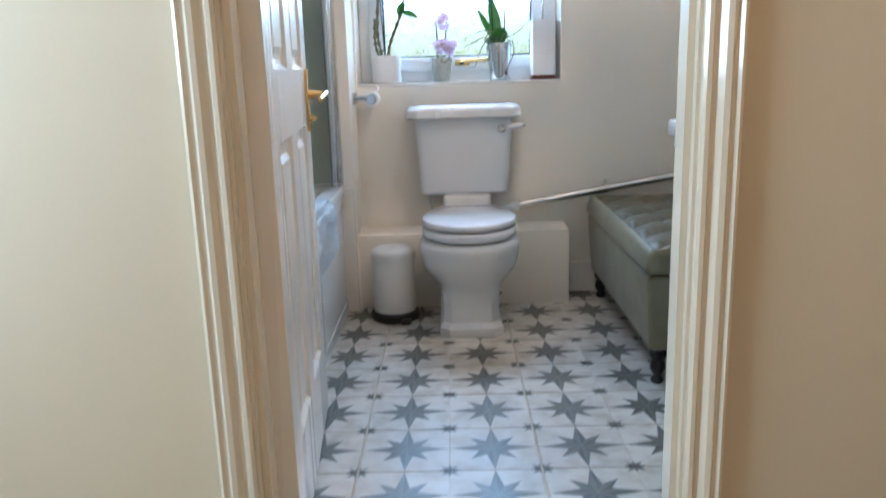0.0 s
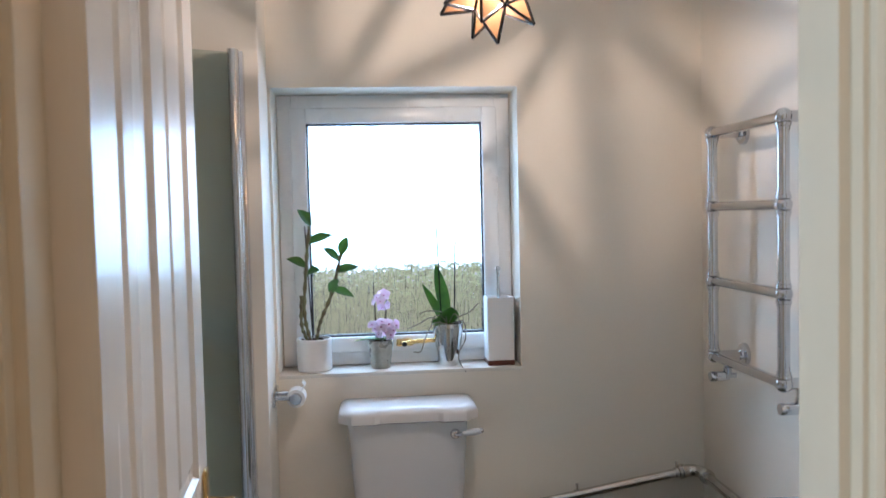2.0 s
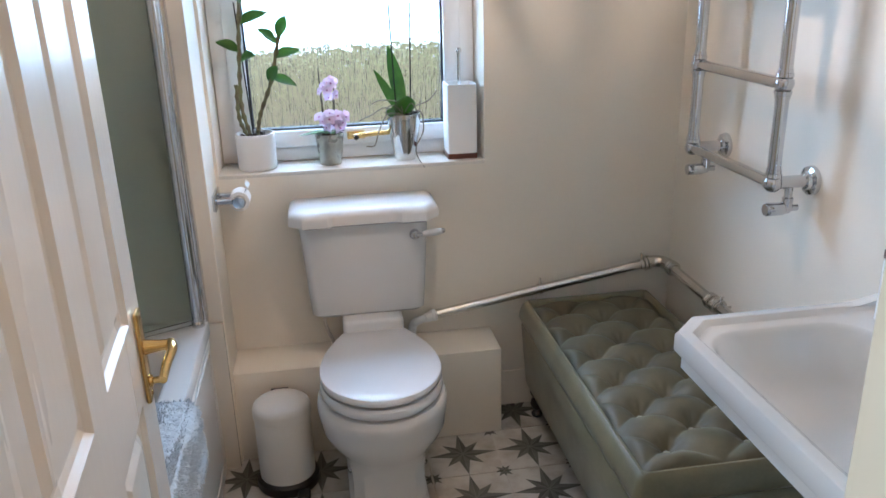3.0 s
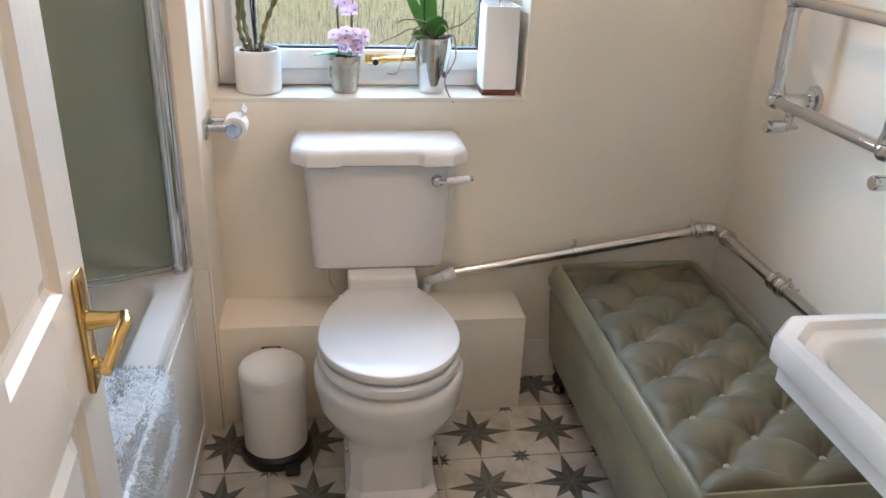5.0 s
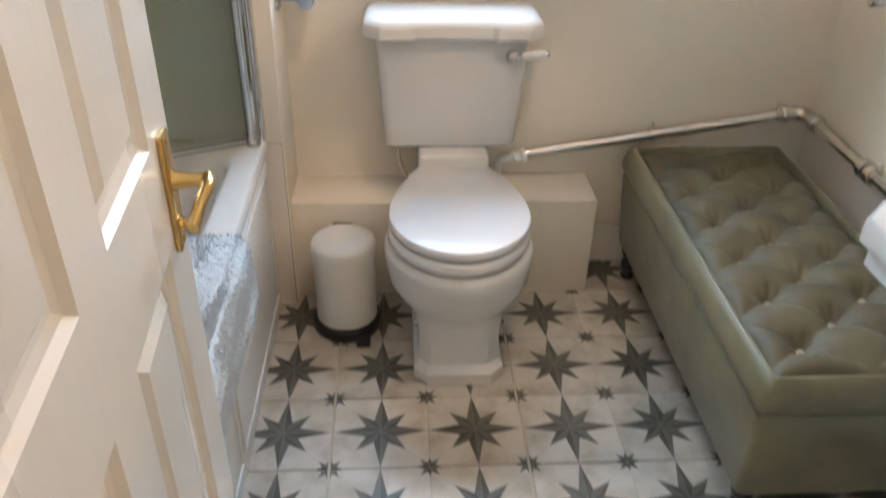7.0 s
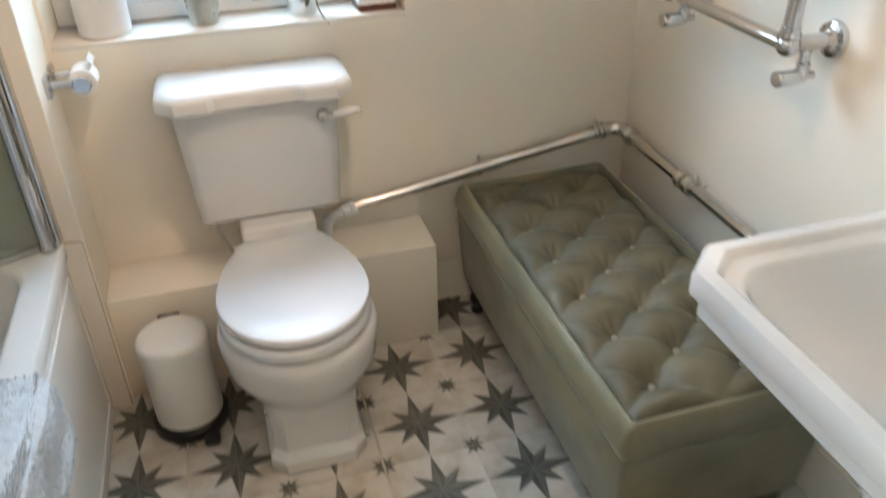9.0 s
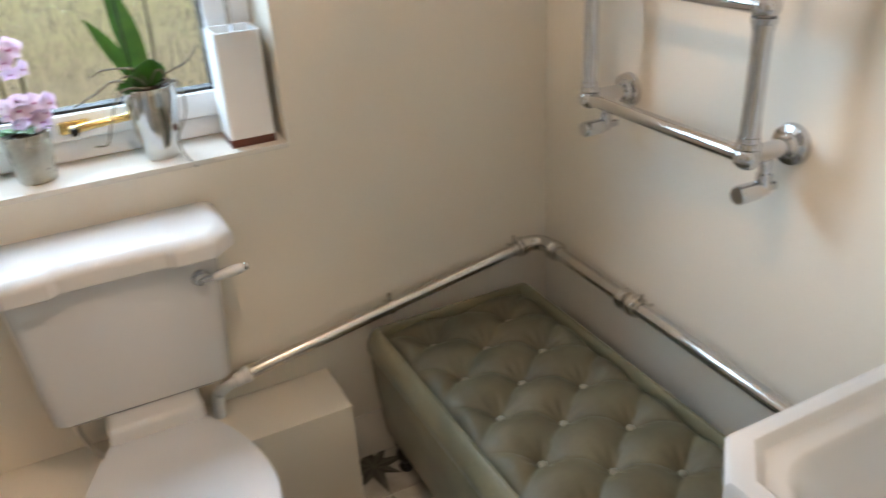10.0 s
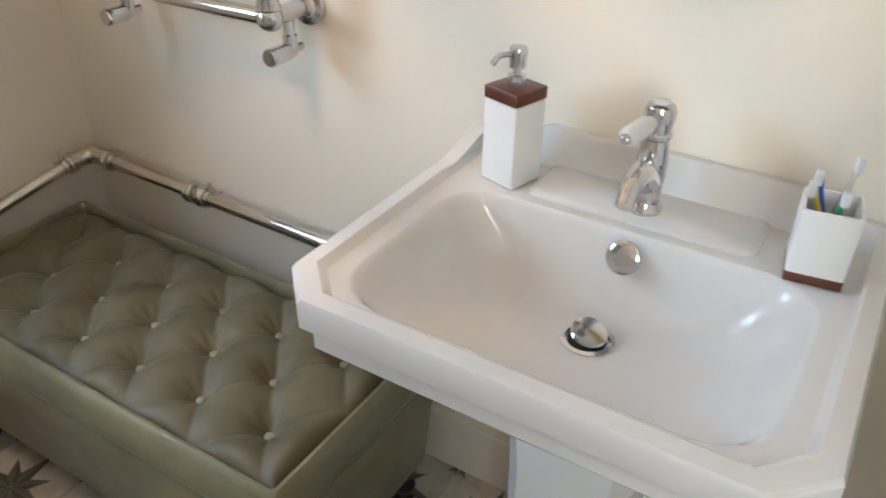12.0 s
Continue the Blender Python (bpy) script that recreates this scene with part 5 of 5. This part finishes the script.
# ---- toilet roll holder and roll ----
def roll_holder():
    z, y = 0.843, 0.405
    h = thing("toilet_roll_holder", (PILLAR_X, y, z), "chrome toilet roll holder with square wall plates", "toilet roll holder")
    for yy in (y - 0.012, y + 0.062):
        pl = part("wall_plate", box(PILLAR_X, PILLAR_X + 0.010, yy - 0.021, yy + 0.021, z - 0.024, z + 0.024, 0.002), M_CHROME, h)
        part("arm", tube([(PILLAR_X + 0.008, yy, z), (PILLAR_X + 0.080, yy, z)], 0.0085, 16), M_CHROME, pl)
    part("spindle", tube([(PILLAR_X + 0.072, y - 0.016, z), (PILLAR_X + 0.072, y + 0.066, z)], 0.007, 14), M_CHROME, h)
    part("end_cap", turned((PILLAR_X + 0.073, y - 0.008, z - 0.003), (PILLAR_X + 0.073, y - 0.022, z - 0.003), [(0, 0.018), (0.2, 0.020), (0.8, 0.020), (1, 0.017)], 24), M_CHROME, h, "round chrome spindle cap")
    r = thing("toilet_roll", (PILLAR_X + 0.072, y + 0.03, z), "nearly used white toilet roll on its chrome holder", "toilet roll")
    c = Vector((PILLAR_X + 0.074, 0, z - 0.004))

    def ring(rad, yy):
        return [(c.x + rad * math.cos(2 * math.pi * i / 36), yy, c.z + rad * math.sin(2 * math.pi * i / 36)) for i in range(36)]

    y0, y1 = y - 0.006, y + 0.052
    bm = loft([ring(0.0195, y0), ring(0.029, y0), ring(0.030, y0 + 0.002), ring(0.030, y1), ring(0.0195, y1), ring(0.0195, y0)], False, False)
    part("paper", bm, M_PAPER, r)
    bm = bmesh.new()
    pts = [(c.x + 0.030 * math.cos(a), c.z + 0.030 * math.sin(a)) for a in (2.4, 1.9, 1.4, 1.0)] + [(c.x + 0.030, c.z + 0.040), (c.x + 0.020, c.z + 0.052)]
    vs = [[bm.verts.new((x, yy, zz)) for x, zz in pts] for yy in (y0, y1)]
    for i in range(len(pts) - 1):
        bm.faces.new((vs[0][i], vs[0][i + 1], vs[1][i + 1], vs[1][i]))
    bmesh.ops.solidify(bm, geom=bm.faces[:], thickness=0.0008)
    part("loose_sheet", bm, M_PAPER, r)
    part("core", loft([ring(0.0185, y0 + 0.001), ring(0.0193, y0 + 0.001), ring(0.0193, y1 - 0.001), ring(0.0185, y1 - 0.001), ring(0.0185, y0 + 0.001)], False, False), mat("grey_card", (0.30, 0.25, 0.20), 0.9), r, "grey cardboard core")


roll_holder()


# ---- window sill: pots, plants, brush holder ----
SILL = WIN_B + 0.002


def leaf_mesh(bm, p, d, length, width, droop=0.25, up=Vector((0, 0, 1)), curl=0.35):
    p, d = Vector(p), Vector(d).normalized()
    side = d.cross(up).normalized()
    nrm = side.cross(d)
    n = 9
    rows = []
    for i in range(n + 1):
        f = i / n
        w = width * (math.sin(math.pi * min(1, f * 0.94 + 0.05)) ** 0.8) * (1 - 0.25 * f)
        q = p + d * length * f - Vector((0, 0, 1)) * droop * length * f * f
        rows.append([bm.verts.new(q + side * w * s + nrm * abs(s) * w * curl) for s in (-1, -0.5, 0, 0.5, 1)])
    for a, b in zip(rows, rows[1:]):
        for k in range(4):
            bm.faces.new((a[k], a[k + 1], b[k + 1], b[k]))
    return bm


def thick(bm, t=0.0012):
    bmesh.ops.solidify(bm, geom=bm.faces[:], thickness=t)
    return bm


def bark(x, y, z, r, seed):
    random.seed(seed)
    bm = lathe(x, y, [(r, z - 0.012), (r, z), (r * 0.6, z + 0.004)], 20)
    for _ in range(26):
        a, q = random.uniform(0, 6.28), r * random.uniform(0.1, 0.85)
        m = pose(x + q * math.cos(a), y + q * math.sin(a), z + 0.004, *[random.uniform(0, 180) for _ in range(3)])
        bmesh.ops.create_cube(bm, size=1, matrix=m @ Matrix.Diagonal((0.016, 0.009, 0.006, 1)))
    return bm


def cane_orchid():
    x, y = -0.120, 0.580
    k = thing("cane_orchid", (x, y, SILL), "cane orchid in a dimpled white pot on the sill", "potted plant")
    n, rows = 64, []
    hs = [0.0, 0.002] + [0.006 + 0.104 * i / 34 for i in range(35)] + [0.113, 0.113, 0.09]
    for j, h in enumerate(hs):
        ring = []
        for i in range(n):
            r = 0.0585 if 2 <= j < 37 else (0.050, 0.056)[j] if j < 2 else (0.0580, 0.0545, 0.0535)[j - 37]
            if 3 <= j < 36 and (i + (j % 2)) % 2 == 0:
                r += 0.0013
            t = 2 * math.pi * i / n
            ring.append((x + r * math.cos(t), y + r * math.sin(t), SILL + h))
        rows.append(ring)
    part("pot", loft(rows, True, False), M_POT, k, "dimpled white ceramic pot", smooth=60)
    part("compost", bark(x, y, SILL + 0.098, 0.054, 2), M_BARK, k)
    paths = ([(x - 0.012, y, SILL + 0.10), (x - 0.030, y - 0.004, SILL + 0.20), (x - 0.022, y, SILL + 0.34), (x - 0.004, y + 0.004, SILL + 0.52)],
             [(x + 0.008, y - 0.004, SILL + 0.10), (x + 0.024, y - 0.008, SILL + 0.17), (x + 0.066, y - 0.014, SILL + 0.27), (x + 0.10, y - 0.016, SILL + 0.40)],
             [(x - 0.022, y + 0.008, SILL + 0.10), (x - 0.042, y + 0.01, SILL + 0.16), (x - 0.040, y + 0.01, SILL + 0.26)])
    for pth in paths:
        pts = bend(pth, 12)
        part("cane", tube(pts, 0.0055, 10, radii=[0.0046 + 0.0038 * (abs((i / 4.0) % 1 - 0.5) * 2) ** 1.5 for i in range(len(pts))]), M_CANE, k)
    part("support_stick", tube([(x - 0.004, y + 0.004, SILL + 0.09), (x - 0.022, y + 0.006, SILL + 0.50)], 0.0022, 8), M_LEAD, k, "dark support stick")
    for p, d, ln, w in (((x + 0.07, y - 0.014, SILL + 0.28), (1, -0.25, -0.1), 0.075, 0.014), ((x + 0.085, y - 0.016, SILL + 0.34), (1, 0.1, 0.5), 0.085, 0.015), ((x + 0.06, y - 0.012, SILL + 0.27), (0.4, -0.5, 0.9), 0.085, 0.015), ((x - 0.02, y, SILL + 0.33), (0.5, -0.7, 0.45), 0.10, 0.017), ((x - 0.02, y, SILL + 0.36), (-0.7, -0.4, 0.6), 0.09, 0.015), ((x - 0.01, y, SILL + 0.44), (0.8, 0.1, 0.5), 0.10, 0.016), ((x, y, SILL + 0.5), (-0.4, -0.4, 0.8), 0.10, 0.016), ((x + 0.10, y - 0.016, SILL + 0.40), (0.3, -0.3, 1), 0.09, 0.015), ((x + 0.09, y, SILL + 0.38), (-0.6, -0.4, 0.8), 0.09, 0.014)):
        part("leaf", thick(leaf_mesh(bmesh.new(), p, d, ln, w * 1.35, 0.25, Vector((0.1, -0.75, 0.65)))), M_LEAF, k, smooth=60)


cane_orchid()


def flower(k, c, facing, size):
    """Five petals and a deep pink lip."""
    f = Vector(facing).normalized()
    a = f.cross(Vector((0, 0, 1))).normalized()
    b = a.cross(f)
    bm = bmesh.new()
    for i, (ang, w) in enumerate(((90, 0.44), (18, 0.66), (162, 0.66), (-48, 0.44), (-132, 0.44))):
        t = radians(ang)
        leaf_mesh(bm, Vector(c) + f * 0.001 * i, a * math.cos(t) + b * math.sin(t) + f * 0.12, size, size * w, 0.05, f, 0.15)
    fl = part("flower", thick(bm, 0.0006), M_PETAL, k, "pink and white petals", smooth=60)
    part("lip", ball(Vector(c) + f * 0.007 - b * size * 0.16, size * 0.13, squash=(1, 0.7, 0.8), u=10, v=7), M_PETAL_DEEP, fl, "magenta lip")


def pink_orchid():
    x, y = 0.108, 0.585
    k = thing("pink_orchid", (x, y, SILL), "small pink moth orchid in a pearly silver glass pot", "potted plant")
    part("pot", lathe(x, y, [(0.030, 0.0 + SILL), (0.0335, SILL + 0.003), (0.040, SILL + 0.05), (0.0445, SILL + 0.095), (0.0445, SILL + 0.098), (0.0425, SILL + 0.098), (0.040, SILL + 0.07)], 40, True, False), M_FROSTPOT, k, "pearly silver glass pot")
    part("compost", bark(x, y, SILL + 0.085, 0.041, 3), M_BARK, k)
    random.seed(6)
    for dx, top in ((-0.014, 0.30), (0.018, 0.26)):
        part("support_stick", tube([(x + dx, y, SILL + 0.08), (x + dx * 1.4, y, SILL + top)], 0.0017, 8), M_LEAD, k, "dark support stick")
        part("stem", tube(bend([(x + dx * 0.6, y, SILL + 0.09), (x + dx * 0.9, y - 0.004, SILL + 0.16), (x + dx * 1.2, y - 0.010, SILL + top - 0.05)]), 0.002, 8), M_CANE, k)
    for cx, cz, wide, high, count in ((0.014, 0.144, 0.046, 0.026, 11), (0.004, 0.238, 0.026, 0.034, 6)):
        for i in range(count):
            a = 2.4 * i
            q = (i / count) ** 0.5
            at = (x + cx + wide * q * math.cos(a), y - 0.018 - 0.012 * (1 - q) + random.uniform(-0.006, 0.006), SILL + cz + high * q * math.sin(a))
            flower(k, at, (1.3 * q * math.cos(a) + random.uniform(-0.7, 0.7), -1, 1.0 * q * math.sin(a) + random.uniform(-0.4, 0.8)), random.uniform(0.016, 0.026))
    for d, ln, w in (((-1, -0.35, 0.15), 0.10, 0.016), ((-0.8, 0.2, 0.1), 0.075, 0.017), ((0.9, -0.3, 0.25), 0.055, 0.014), ((0.3, -0.8, 0.2), 0.045, 0.013)):
        part("leaf", thick(leaf_mesh(bmesh.new(), (x, y - 0.006, SILL + 0.098), d, ln, w, 0.12)), M_LEAF, k, smooth=60)


pink_orchid()


def silver_pot_orchid():
    x, y = 0.346, 0.582
    k = thing("orchid_in_silver_pot", (x, y, SILL), "leafy orchid with trailing roots in a mirrored silver pot", "potted plant")
    part("pot", lathe(x, y, [(0.031, SILL), (0.034, SILL + 0.002), (0.036, SILL + 0.02), (0.043, SILL + 0.06), (0.0505, SILL + 0.105), (0.0535, SILL + 0.135), (0.0530, SILL + 0.147), (0.0525, SILL + 0.150), (0.0505, SILL + 0.150), (0.049, SILL + 0.12)], 48, True, False), M_SILVERPOT, k, "mirrored silver glass pot")
    part("compost", bark(x, y, SILL + 0.138, 0.0495, 5), M_BARK, k)
    z = SILL + 0.145
    for p, d, ln, w, dr in (((x - 0.006, y - 0.004, z), (0.12, -0.50, 0.95), 0.115, 0.034, 0.30), ((x - 0.012, y, z), (-0.45, 0.0, 0.9), 0.17, 0.016, 0.05), ((x - 0.02, y - 0.01, z), (-0.8, -0.5, 0.35), 0.055, 0.016, 0.1), ((x - 0.01, y, z), (-0.55, -0.5, 0.6), 0.06, 0.015, 0.2), ((x, y + 0.01, z), (-0.15, 0.3, 1), 0.24, 0.024, 0.08)):
        part("leaf", thick(leaf_mesh(bmesh.new(), p, d, ln, w * 1.15, dr, Vector((0.15, -0.8, 0.6)))), M_LEAF, k, smooth=60)
    for dx in (-0.022, 0.022):
        part("support_stick", tube([(x + dx, y, z - 0.02), (x + dx * 1.5, y, z + 0.34)], 0.0022, 8), M_LEAD, k, "dark support stick")
    roots = (((0, 0, 0), (-0.06, -0.03, 0.028), (-0.10, -0.03, 0.010), (-0.145, -0.035, -0.008)), ((0, -0.01, 0), (-0.055, -0.045, 0.010), (-0.085, -0.045, -0.045), (-0.10, -0.045, -0.085), (-0.125, -0.04, -0.088)),
             ((0, 0, 0), (0.04, -0.03, 0.03), (0.075, -0.035, 0.045), (0.105, -0.035, 0.075)), ((0.01, 0, 0), (0.05, -0.035, 0.012), (0.056, -0.046, -0.045), (0.030, -0.056, -0.095), (0.034, -0.062, -0.128), (0.052, -0.074, -0.158)),
             ((0, 0, 0), (-0.03, -0.04, 0.035), (-0.055, -0.05, 0.03), (-0.062, -0.05, -0.005)), ((0, 0, 0), (0.02, -0.04, 0.04), (0.035, -0.05, 0.02), (0.045, -0.052, -0.01)), ((0, 0, 0), (-0.02, -0.035, 0.045), (-0.075, -0.03, 0.052), (-0.10, -0.02, 0.04)))
    for rt in roots:
        pts = bend([(x + a, y + b, z + c) for a, b, c in rt], 7)
        part("root", tube(pts, 0.0022, 8, radii=[0.0026 - 0.0010 * i / len(pts) for i in range(len(pts))]), M_ROOT, k)


silver_pot_orchid()


def brush_holder():
    x0, x1, y0, y1 = 0.480, 0.574, 0.535, 0.630
    h = thing("brush_holder", ((x0 + x1) / 2, (y0 + y1) / 2, SILL), "tall square white holder with dark wood base and chrome brush rod", "brush holder")
    part("base", box(x0, x1, y0, y1, SILL, SILL + 0.017, 0.002), M_WOOD, h, "dark red wood base")
    part("body", loft([rr(x0, x1, y0, y1, 0.006, z, 4) for z in (SILL + 0.0175, SILL + 0.232, SILL + 0.236)] + [rr(x0 + 0.006, x1 - 0.006, y0 + 0.006, y1 - 0.006, 0.004, z, 4) for z in (SILL + 0.236, SILL + 0.215)]), M_PLASTIC, h)
    rod = part("rod", tube([((x0 + x1) / 2, (y0 + y1) / 2, SILL + 0.20), ((x0 + x1) / 2, (y0 + y1) / 2, SILL + 0.335)], 0.005, 14), M_CHROME, h, "chrome rod")
    part("knob", ball(((x0 + x1) / 2, (y0 + y1) / 2, SILL + 0.335), 0.009), M_CHROME, rod)


brush_holder()


# ---- light switch in the hall ----
def light_switch():
    x, z, y = 0.763, 1.328, HALL - 0.004
    s = thing("light_switch", (x, y, z), "brushed steel light switch plate on the hall wall", "light switch")
    pl = part("plate", box(x - 0.042, x + 0.042, y - 0.006, y, z - 0.042, z + 0.042, 0.002), M_PLATE, s)
    part("rocker", box(x - 0.006, x + 0.006, y - 0.012, y - 0.005, z - 0.013, z + 0.013, 0.002), M_STEEL, pl, "steel rocker")
    for dx in (-0.030, 0.030):
        part("screw", turned((x + dx, y - 0.0055, z), (x + dx, y - 0.0072, z), [(0, 0.0042), (1, 0.0036)], 12), M_BRASS, pl)


light_switch()


# ---- hall ceiling light, out of view above the doorway's near side ----
def hall_light():
    x, y = 0.85, -2.75
    h = thing("hall_ceiling_lamp", (x, y, CEIL), "lit round ceiling lamp in the hall", "ceiling lamp")
    part("base", lathe(x, y, [(0.06, CEIL), (0.06, CEIL - 0.02), (0.02, CEIL - 0.03)], 24), M_PLASTIC, h)
    part("cord", tube([(x, y, CEIL - 0.025), (x, y, CEIL - 0.13)], 0.004, 8), M_CABLE, h)


hall_light()


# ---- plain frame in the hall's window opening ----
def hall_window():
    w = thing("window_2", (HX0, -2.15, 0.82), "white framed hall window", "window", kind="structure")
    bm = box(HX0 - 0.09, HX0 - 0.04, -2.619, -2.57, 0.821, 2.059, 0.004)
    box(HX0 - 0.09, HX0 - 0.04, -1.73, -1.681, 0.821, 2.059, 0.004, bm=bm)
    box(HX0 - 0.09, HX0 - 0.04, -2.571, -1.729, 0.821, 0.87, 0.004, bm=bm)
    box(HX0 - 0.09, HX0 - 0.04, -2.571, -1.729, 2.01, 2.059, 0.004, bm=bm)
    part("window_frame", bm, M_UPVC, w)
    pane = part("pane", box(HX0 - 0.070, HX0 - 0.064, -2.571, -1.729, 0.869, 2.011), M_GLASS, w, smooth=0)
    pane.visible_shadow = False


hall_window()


# ---- floor tiles ----
def tiles():
    g = 0.0017
    bm = loft([rr(-PITCH / 2 + g, PITCH / 2 - g, -PITCH / 2 + g, PITCH / 2 - g, 0.0015, z, 1) for z in (-0.008, -0.0008)] + [rr(-PITCH / 2 + g + 0.001, PITCH / 2 - g - 0.001, -PITCH / 2 + g + 0.001, PITCH / 2 - g - 0.001, 0.0015, 0.0, 1)])
    whole = mesh_of("tile", bm, 0)
    whole.materials.append(M_TILE)
    # tiles were laid in blocks two wide: the joint between blocks is wider
    for i in range(-1, 6):
        for j in range(-6, 3):
            t = new("tile", whole)
            t.parent = floor
            t.location = (i * PITCH + (0.0016 if i % 2 == 0 else -0.0016), j * PITCH, 0.0)


tiles()
